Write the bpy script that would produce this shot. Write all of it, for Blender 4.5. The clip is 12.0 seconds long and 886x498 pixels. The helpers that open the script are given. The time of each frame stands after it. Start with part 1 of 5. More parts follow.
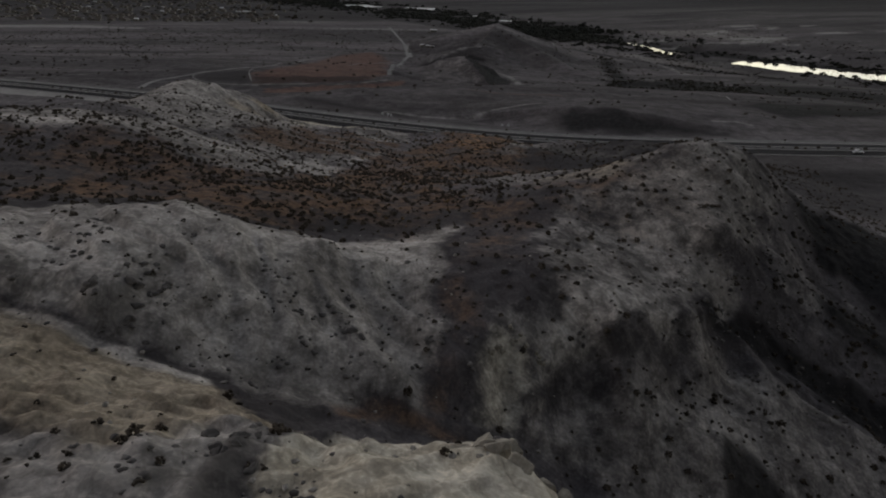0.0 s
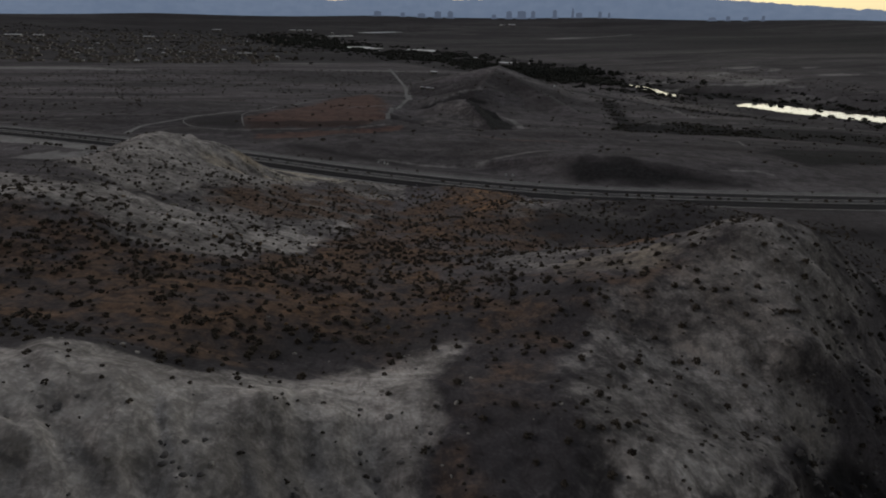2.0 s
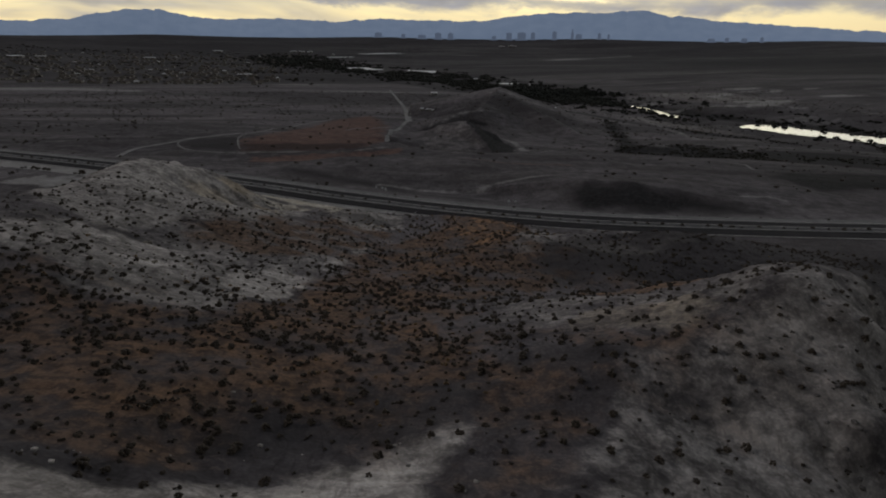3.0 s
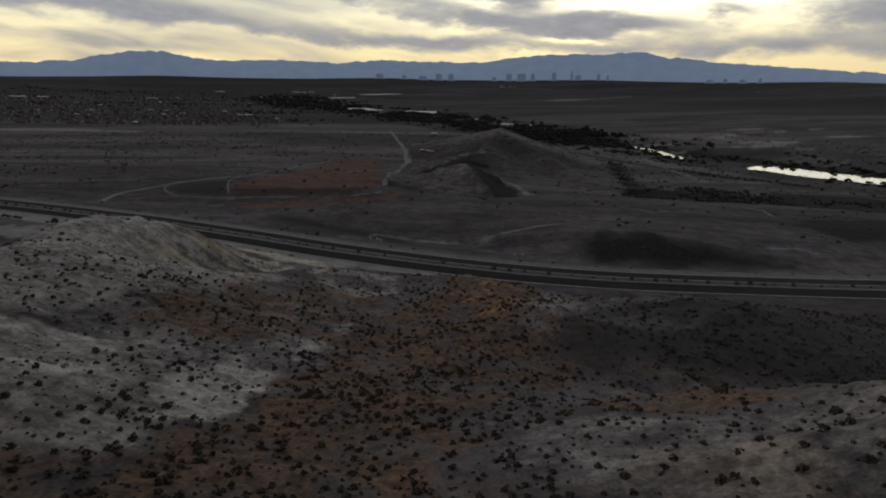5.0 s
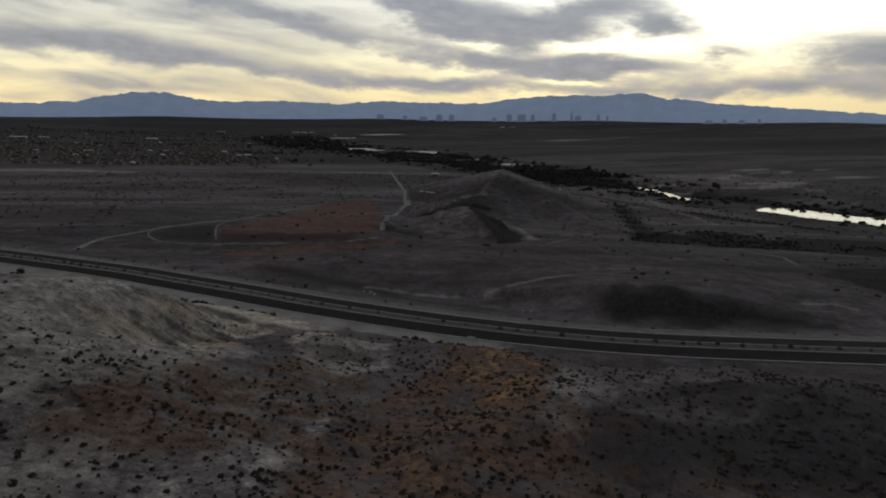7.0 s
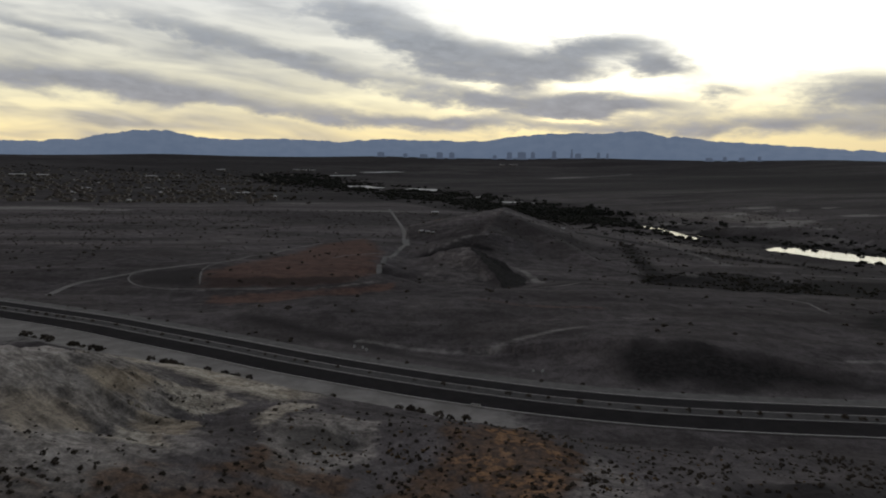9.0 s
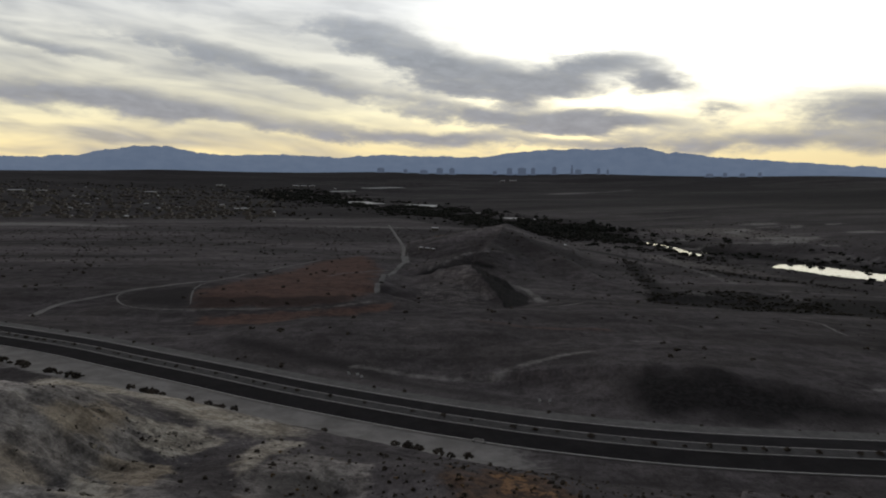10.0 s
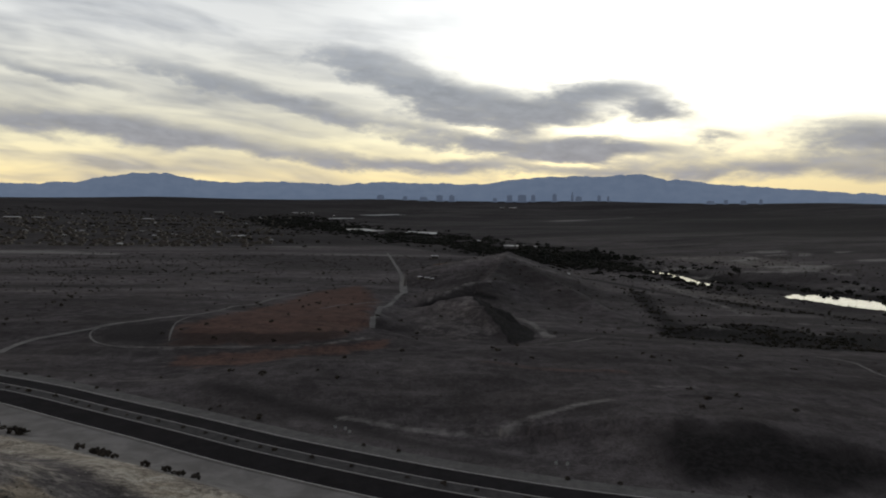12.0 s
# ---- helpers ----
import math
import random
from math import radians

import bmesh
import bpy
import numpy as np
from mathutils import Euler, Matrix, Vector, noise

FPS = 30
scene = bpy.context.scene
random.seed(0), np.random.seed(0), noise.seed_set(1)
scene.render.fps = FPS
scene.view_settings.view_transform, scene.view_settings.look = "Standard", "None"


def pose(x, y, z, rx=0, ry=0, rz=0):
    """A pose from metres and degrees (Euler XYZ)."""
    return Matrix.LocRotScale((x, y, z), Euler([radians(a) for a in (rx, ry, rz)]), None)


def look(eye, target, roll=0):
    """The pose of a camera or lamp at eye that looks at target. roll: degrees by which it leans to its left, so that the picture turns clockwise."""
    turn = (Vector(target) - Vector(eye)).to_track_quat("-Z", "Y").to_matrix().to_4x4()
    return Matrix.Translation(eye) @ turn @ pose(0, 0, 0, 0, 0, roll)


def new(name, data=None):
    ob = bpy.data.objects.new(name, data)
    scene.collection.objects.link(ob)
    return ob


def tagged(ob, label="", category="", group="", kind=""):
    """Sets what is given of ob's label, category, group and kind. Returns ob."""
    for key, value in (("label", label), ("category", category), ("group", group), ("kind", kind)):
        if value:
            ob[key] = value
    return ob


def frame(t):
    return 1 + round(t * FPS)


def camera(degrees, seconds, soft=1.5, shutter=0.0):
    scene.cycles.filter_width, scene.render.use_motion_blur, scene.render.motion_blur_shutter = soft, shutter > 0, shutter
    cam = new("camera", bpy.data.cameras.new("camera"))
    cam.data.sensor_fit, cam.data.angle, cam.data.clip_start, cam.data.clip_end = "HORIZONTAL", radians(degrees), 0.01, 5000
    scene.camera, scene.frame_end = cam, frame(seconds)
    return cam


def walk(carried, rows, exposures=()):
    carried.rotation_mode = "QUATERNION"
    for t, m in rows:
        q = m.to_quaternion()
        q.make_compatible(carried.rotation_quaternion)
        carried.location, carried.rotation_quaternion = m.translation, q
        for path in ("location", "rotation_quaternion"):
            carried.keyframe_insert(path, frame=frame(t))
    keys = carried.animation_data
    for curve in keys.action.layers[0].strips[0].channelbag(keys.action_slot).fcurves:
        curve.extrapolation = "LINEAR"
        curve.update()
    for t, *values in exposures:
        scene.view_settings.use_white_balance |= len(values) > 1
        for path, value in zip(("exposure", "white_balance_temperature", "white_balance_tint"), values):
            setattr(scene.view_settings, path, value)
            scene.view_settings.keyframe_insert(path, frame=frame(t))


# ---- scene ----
cam = camera(65.70, 12.0, soft=2.0)
PATH = [
    (0.0, pose(0.00, 0.00, 150.00, 68.009, -0.447, -1.834)),
    (0.5, pose(0.36, 7.47, 149.97, 68.726, -0.445, -1.822)),
    (1.0, pose(0.71, 14.96, 149.93, 69.508, -0.442, -1.808)),
    (1.5, pose(1.05, 22.46, 149.89, 70.319, -0.439, -1.794)),
    (2.0, pose(1.39, 29.96, 149.84, 71.137, -0.437, -1.780)),
    (2.5, pose(1.72, 37.48, 149.79, 71.951, -0.435, -1.766)),
    (3.0, pose(2.04, 45.01, 149.73, 72.756, -0.433, -1.752)),
    (3.5, pose(2.35, 52.55, 149.67, 73.554, -0.432, -1.738)),
    (4.0, pose(2.66, 60.10, 149.60, 74.347, -0.431, -1.725)),
    (4.5, pose(2.96, 67.66, 149.53, 75.140, -0.430, -1.712)),
    (5.0, pose(3.25, 75.23, 149.46, 75.936, -0.429, -1.700)),
    (5.5, pose(3.54, 82.82, 149.38, 76.739, -0.429, -1.688)),
    (6.0, pose(3.81, 90.41, 149.29, 77.549, -0.428, -1.676)),
    (6.5, pose(4.08, 98.02, 149.20, 78.362, -0.428, -1.665)),
    (7.0, pose(4.34, 105.63, 149.10, 79.174, -0.429, -1.655)),
    (7.5, pose(4.60, 113.26, 149.00, 79.978, -0.429, -1.645)),
    (8.0, pose(4.84, 120.90, 148.90, 80.763, -0.430, -1.637)),
    (8.5, pose(5.08, 128.55, 148.79, 81.520, -0.431, -1.630)),
    (9.0, pose(5.32, 136.21, 148.68, 82.240, -0.433, -1.624)),
    (9.5, pose(5.54, 143.88, 148.56, 82.914, -0.434, -1.621)),
    (10.0, pose(5.76, 151.56, 148.43, 83.540, -0.437, -1.619)),
    (10.5, pose(5.97, 159.26, 148.30, 84.121, -0.439, -1.620)),
    (11.0, pose(6.17, 166.96, 148.17, 84.670, -0.441, -1.622)),
    (11.5, pose(6.36, 174.67, 148.03, 85.212, -0.444, -1.626)),
    (12.0, pose(6.55, 182.40, 147.89, 85.788, -0.447, -1.630)),
]
walk(cam, PATH, [(0.0, 0.34), (1.5, 0.26), (3.0, 0.05), (5.0, 0.0), (12.0, 0.0)])

# ---------------------------------------------------------------- sky and light
SUN_AZ, SUN_EL = radians(-84.0), radians(27.0)

world = bpy.data.worlds.new("dusk_sky")
scene.world = world
world.use_nodes = True
WN, WL = world.node_tree.nodes, world.node_tree.links
WN.clear()


def wmath(op, a, b=None, c=None, clamp=False):
    n = WN.new("ShaderNodeMath")
    n.operation, n.use_clamp = op, clamp
    for i, v in enumerate((a, b, c)):
        if v is None:
            continue
        if isinstance(v, (int, float)):
            n.inputs[i].default_value = v
        else:
            WL.new(v, n.inputs[i])
    return n.outputs[0]


def wramp(fac, stops, smooth=False):
    n = WN.new("ShaderNodeValToRGB")
    n.color_ramp.interpolation = "EASE" if smooth else "LINEAR"
    el = n.color_ramp.elements
    while len(el) < len(stops):
        el.new(0.5)
    for e, (p, col) in zip(el, stops):
        e.position, e.color = p, (*col, 1)
    WL.new(fac, n.inputs[0])
    return n.outputs[0]


def wmix(kind, fac, a, b):
    n = WN.new("ShaderNodeMix")
    n.data_type, n.blend_type = "RGBA", kind
    for i, v in ((0, fac), (6, a), (7, b)):
        if isinstance(v, (int, float)):
            n.inputs[i].default_value = v
        elif isinstance(v, tuple):
            n.inputs[i].default_value = (*v, 1)
        else:
            WL.new(v, n.inputs[i])
    return n.outputs[2]


def wnoise(vec, scale, detail, rough=0.55, distort=0.0):
    n = WN.new("ShaderNodeTexNoise")
    n.inputs["Scale"].default_value, n.inputs["Detail"].default_value = scale, detail
    n.inputs["Roughness"].default_value, n.inputs["Distortion"].default_value = rough, distort
    WL.new(vec, n.inputs["Vector"])
    return n.outputs["Fac"]


def build_sky():
    coord = WN.new("ShaderNodeTexCoord").outputs["Generated"]
    sep = WN.new("ShaderNodeSeparateXYZ")
    WL.new(coord, sep.inputs[0])
    az = wmath("MULTIPLY", wmath("ARCTAN2", sep.outputs[0], sep.outputs[1]), 57.2958)
    el = wmath("MULTIPLY", wmath("ARCSINE", sep.outputs[2]), 57.2958)
    # streaky coordinates: clouds lie flat, so they squeeze towards the horizon
    flat = WN.new("ShaderNodeCombineXYZ")
    stretch = wmath("DIVIDE", 1.0, wmath("ADD", wmath("MAXIMUM", sep.outputs[2], 0.0), 0.10))
    WL.new(wmath("MULTIPLY", sep.outputs[0], stretch), flat.inputs[0])
    WL.new(wmath("MULTIPLY", sep.outputs[1], stretch), flat.inputs[1])
    wide = WN.new("ShaderNodeCombineXYZ")
    WL.new(wmath("MULTIPLY", az, 0.10), wide.inputs[0])
    WL.new(wmath("ADD", wmath("MULTIPLY", el, 0.55), wmath("MULTIPLY", az, 0.045)), wide.inputs[1])
    n1 = wnoise(wide.outputs[0], 1.0, 3.5, 0.5, 0.3)
    puff = WN.new("ShaderNodeCombineXYZ")
    WL.new(wmath("MULTIPLY", az, 0.16), puff.inputs[0])
    WL.new(wmath("ADD", wmath("MULTIPLY", el, 0.42), wmath("MULTIPLY", az, 0.02)), puff.inputs[1])
    n2 = wnoise(puff.outputs[0], 1.0, 6.0, 0.55, 0.25)
    n4 = wnoise(puff.outputs[0], 3.4, 5.0, 0.6, 0.2)
    n3 = wnoise(flat.outputs[0], 0.55, 5.0, 0.55)
    # uneven edges of the clouds
    azw = wmath("ADD", az, wmath("MULTIPLY", wmath("SUBTRACT", n4, 0.5), 4.5))
    elw = wmath("ADD", el, wmath("MULTIPLY", wmath("SUBTRACT", n2, 0.5), 2.6))
    # cloud banks of this evening: azimuth, elevation, half length, half height, tilt, weight
    banks = [(-23, 5.0, 13, 1.25, -4, 1.0), (-9.5, 3.3, 8, 0.6, -7, 0.8), (-2, 2.6, 4.5, 0.4, -5, 0.7), (-15, 8.6, 11, 0.9, -11, 0.75), (-27, 8.6, 7, 0.7, -11, 0.75), (-21, 12.4, 13, 1.1, -8, 0.5), (-13.5, 8.0, 8, 0.8, -10, 0.6),
             (-5.0, 10.7, 4.6, 1.3, -10, 1.0), (0.2, 8.8, 5.4, 1.7, -24, 1.0), (6, 7.2, 6, 1.6, -4, 1.0), (13, 7.9, 6, 1.5, 12, 1.0), (18.2, 7.0, 3.4, 1.2, -12, 0.95), (9, 4.4, 8, 2.2, 0, 0.7), (7.5, 5.0, 3.2, 1.6, -12, 0.8),
             (6.5, 5.2, 3.6, 1.8, -28, 1.0), (13, 4.1, 8, 0.85, 0, 1.0), (3, 2.7, 6, 0.42, -2, 0.85), (-0.5, 4.8, 6, 0.45, -9, 0.5), (-4, 6.2, 8, 0.5, -8, 0.45),
             (23.4, 4.8, 1.9, 0.6, -12, 0.85), (32.5, 4.3, 6.0, 1.6, -3, 0.9), (26, 2.4, 12, 0.9, 0, 0.85), (14, 2.1, 5, 0.35, 0, 0.6)]
    # gaps through which the low light shines
    rifts = [(14.8, 5.5, 5.2, 0.55, 1, 0.95), (11.8, 2.95, 3.0, 0.26, 2, 0.9), (7.6, 1.75, 1.3, 0.22, 2, 0.9), (4.0, 5.6, 2.5, 0.4, -10, 0.6), (2.5, 3.5, 2.5, 0.3, -4, 0.6)]

    def patch(a0, e0, la, he, tilt, weight):
        c, s = math.cos(radians(tilt)), math.sin(radians(tilt))
        da, de = wmath("SUBTRACT", azw, a0), wmath("SUBTRACT", elw, e0)
        u = wmath("MULTIPLY", wmath("ADD", wmath("MULTIPLY", da, c), wmath("MULTIPLY", de, s)), 1 / la)
        v = wmath("MULTIPLY", wmath("SUBTRACT", wmath("MULTIPLY", de, c), wmath("MULTIPLY", da, s)), 1 / he)
        d2 = wmath("ADD", wmath("MULTIPLY", u, u), wmath("MULTIPLY", v, v))
        return wmath("MULTIPLY", wmath("POWER", 2.718, wmath("MULTIPLY", d2, -0.8)), weight)

    total = None
    for bank in banks:
        blob = patch(*bank)
        total = blob if total is None else wmath("SUBTRACT", wmath("ADD", total, blob), wmath("MULTIPLY", total, blob))
    for rift in rifts:
        total = wmath("MULTIPLY", total, wmath("SUBTRACT", 1.0, patch(*rift)))
    ragged = wmath("ADD", total, wmath("ADD", wmath("MULTIPLY", wmath("SUBTRACT", n2, 0.5), 0.55), wmath("ADD", wmath("MULTIPLY", wmath("SUBTRACT", n4, 0.5), 0.42), wmath("MULTIPLY", wmath("SUBTRACT", n1, 0.5), 0.7))))
    rim = WN.new("ShaderNodeMapRange")
    rim.interpolation_type = "SMOOTHSTEP"
    rim.inputs[1].default_value, rim.inputs[2].default_value = 0.12, 0.95
    WL.new(ragged, rim.inputs[0])
    banked = wmath("MULTIPLY", rim.outputs[0], wmath("MULTIPLY", total, 4.0, clamp=True))
    # thin streaks over the rest, thicker towards the south
    thin = wmath("MULTIPLY", wmath("SUBTRACT", n1, 0.40), 4.0, clamp=True)
    south = wmath("MULTIPLY", wmath("SUBTRACT", 12.0, az), 0.03, clamp=True)
    thin = wmath("MULTIPLY", thin, wmath("ADD", 0.08, wmath("MULTIPLY", south, 0.75)))
    # high broken cloud over the rest of the dome
    high = wmath("MULTIPLY", wmath("SUBTRACT", n3, 0.46), 3.0, clamp=True)
    up = wmath("MULTIPLY", wmath("SUBTRACT", el, 17.0), 0.06, clamp=True)
    cover = wmath("MAXIMUM", wmath("MAXIMUM", banked, thin), wmath("MULTIPLY", high, wmath("MULTIPLY", up, 0.7)))

    # light of the clear part: yellow low down, near white above it, dull blue overhead
    rise = wmath("DIVIDE", wmath("ADD", el, 2.0), 92.0, clamp=True)
    clear = wramp(rise, [(0.0, (0.80, 0.60, 0.36)), (0.04, (1.12, 0.92, 0.50)), (0.07, (1.14, 1.03, 0.69)),
                         (0.10, (1.05, 1.0, 0.82)), (0.16, (1.1, 1.1, 1.06)), (0.25, (0.85, 0.88, 0.9)), (0.42, (0.20, 0.22, 0.255)),
                         (1.0, (0.11, 0.122, 0.148))])
    gap = wmath("MULTIPLY", az, 1 / 62.0)
    near = wmath("POWER", 2.718, wmath("MULTIPLY", wmath("POWER", wmath("ABSOLUTE", gap), 4.0), -1.0))
    side = wmath("ADD", 0.2, wmath("MULTIPLY", near, 0.8))
    clear = wmix("MULTIPLY", 1.0, clear, wmath_rgb(side))
    # over-bright sky to the right of the sunken sun, duller to the left
    bright = WN.new("ShaderNodeMapRange")
    bright.interpolation_type = "SMOOTHSTEP"
    for i, v in ((1, -14.0), (2, 20.0), (3, 0.80), (4, 1.75)):
        bright.inputs[i].default_value = v
    WL.new(az, bright.inputs[0])
    aloft = wmath("MULTIPLY", wmath("SUBTRACT", el, 2.5), 0.22, clamp=True)
    gain = wmath("ADD", 1.0, wmath("MULTIPLY", aloft, wmath("SUBTRACT", bright.outputs[0], 1.0)))
    clear = wmix("MULTIPLY", 1.0, clear, wmath_rgb(gain))
    # brighter yellow where the light comes through the low gap
    ga, ge = wmath("MULTIPLY", wmath("SUBTRACT", az, 13.0), 1 / 9.0), wmath("MULTIPLY", wmath("SUBTRACT", el, 4.6), 1 / 2.4)
    glow = wmath("POWER", 2.718, wmath("MULTIPLY", wmath("ADD", wmath("MULTIPLY", ga, ga), wmath("MULTIPLY", ge, ge)), -1.0))
    clear = wmix("ADD", wmath("MULTIPLY", glow, 0.5), clear, (0.75, 0.62, 0.36))
    sky = WN.new("ShaderNodeTexSky")
    sky.sky_type, sky.sun_disc = "NISHITA", False
    sky.sun_elevation, sky.sun_rotation = SUN_EL, SUN_AZ
    dim = wmix("MULTIPLY", 1.0, sky.outputs[0], (0.10, 0.10, 0.10))
    base = wmix("MIX", 0.12, clear, dim)
    shade = wramp(rise, [(0.0, (0.40, 0.37, 0.36)), (0.05, (0.34, 0.335, 0.35)), (0.12, (0.33, 0.35, 0.38)),
                         (0.2, (0.50, 0.53, 0.57)), (0.45, (0.15, 0.16, 0.18)), (1.0, (0.09, 0.098, 0.115))])
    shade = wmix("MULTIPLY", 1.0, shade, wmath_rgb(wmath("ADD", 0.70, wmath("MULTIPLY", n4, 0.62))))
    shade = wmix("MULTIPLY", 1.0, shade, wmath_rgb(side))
    full = wmix("MIX", cover, base, shade)
    # land light from below the horizon
    below = wmath("MULTIPLY", wmath("ADD", el, 1.0), -0.5, clamp=True)
    full = wmix("MIX", below, full, (0.05, 0.05, 0.05))
    bg = WN.new("ShaderNodeBackground")
    bg.inputs["Strength"].default_value = 1.0
    WL.new(full, bg.inputs[0])
    out = WN.new("ShaderNodeOutputWorld")
    WL.new(bg.outputs[0], out.inputs[0])


def wmath_rgb(v):
    n = WN.new("ShaderNodeCombineColor")
    for i in range(3):
        WL.new(v, n.inputs[i])
    return n.outputs[0]


build_sky()

sun_data = bpy.data.lights.new("sun", "SUN")
sun_data.energy, sun_data.angle, sun_data.color = 0.68, radians(20), (0.985, 0.955, 0.96)
sun = new("sun", sun_data)
sun.matrix_world = look((0, 0, 0), (-math.sin(SUN_AZ) * math.cos(SUN_EL), -math.cos(SUN_AZ) * math.cos(SUN_EL), -math.sin(SUN_EL)))


# ---------------------------------------------------------------- noise and landforms
def lattice(ix, iy, seed):
    h = (ix * 374761393 + iy * 668265263 + seed * 1442695041) & 0xFFFFFFFF
    h = ((h ^ (h >> 13)) * 1274126177) & 0xFFFFFFFF
    return ((h ^ (h >> 16)) & 0xFFFF) / 65535.0 * 2 * np.pi


def perlin(x, y, seed=0):
    ix, iy = np.floor(x).astype(np.int64), np.floor(y).astype(np.int64)
    fx, fy = x - ix, y - iy
    sx, sy = fx * fx * fx * (fx * (fx * 6 - 15) + 10), fy * fy * fy * (fy * (fy * 6 - 15) + 10)

    def corner(dx, dy):
        a = lattice(ix + dx, iy + dy, seed)
        return np.cos(a) * (fx - dx) + np.sin(a) * (fy - dy)

    top = corner(0, 0) * (1 - sx) + corner(1, 0) * sx
    bot = corner(0, 1) * (1 - sx) + corner(1, 1) * sx
    return (top * (1 - sy) + bot * sy) * 1.5


def fbm(x, y, octaves=4, seed=0, gain=0.5):
    total, amp = 0.0, 1.0
    for o in range(octaves):
        total = total + amp * perlin(x * 2**o + 17.3 * o, y * 2**o - 9.1 * o, seed + o)
        amp *= gain
    return total


def ridged(x, y, octaves=4, seed=0):
    total, amp = 0.0, 1.0
    for o in range(octaves):
        total = total + amp * (1 - 2 * np.abs(perlin(x * 2**o + 5.2 * o, y * 2**o + 3.7 * o, seed + o)))
        amp *= 0.5
    return total


def smooth(lo, hi, v):
    s = np.clip((v - lo) / (hi - lo), 0, 1)
    return s * s * (3 - 2 * s)


# centre line of the median of the divided road
ROAD = [(-620, 620), (-500, 590), (-400, 557), (-310, 522), (-240, 493), (-179, 465), (-143.5, 447.5), (-112, 429), (-76, 408), (-41, 387), (-2, 366.5), (22, 355.5),
        (48, 345.5), (83, 336.7), (128, 331), (190, 326), (280, 324), (420, 330), (700, 350)]


def spline(points, step):
    """A Catmull-Rom curve through the points, sampled about every step metres."""
    p = [Vector(q) for q in points]
    p = [2 * p[0] - p[1], *p, 2 * p[-1] - p[-2]]
    made = []
    for a, b, c, d in zip(p, p[1:], p[2:], p[3:]):
        n = max(2, int((c - b).length / step))
        for i in range(n):
            t = i / n
            made.append(0.5 * (2 * b + (c - a) * t + (2 * a - 5 * b + 4 * c - d) * t * t + (3 * b - a - 3 * c + d) * t**3))
    return made + [p[-2]]


ROAD_LINE = np.array([tuple(v) for v in spline(ROAD, 6.0)])


def road_height(x):
    return 71.5 - 0.006 * np.clip(x - 40, 0, 300) + 0.004 * np.clip(-x - 180, 0, 300)


def to_line(x, y, line, reach=120.0):
    """Distance to a polyline, signed (positive to its left), and the x of the nearest place; far off, a large distance."""
    px, py = [p[0] for p in line], [p[1] for p in line]
    near = (x > min(px) - reach) & (x < max(px) + reach) & (y > min(py) - reach) & (y < max(py) + reach)
    u, v = x[near], y[near]
    best, side, foot = np.full(u.shape, 1e9), np.zeros(u.shape), np.zeros(u.shape)
    for (ax, ay), (bx, by) in zip(line, line[1:]):
        dx, dy = bx - ax, by - ay
        t = np.clip(((u - ax) * dx + (v - ay) * dy) / (dx * dx + dy * dy), 0, 1)
        d = np.hypot(u - ax - t * dx, v - ay - t * dy)
        closer = d < best
        best = np.where(closer, d, best)
        side = np.where(closer, np.sign(dx * (v - ay) - dy * (u - ax)), side)
        foot = np.where(closer, ax + t * dx, foot)
    dist, at_x = np.full(x.shape, 1e6), np.zeros(x.shape)
    dist[near], at_x[near] = best * np.where(side == 0, 1, side), foot
    return dist, at_x


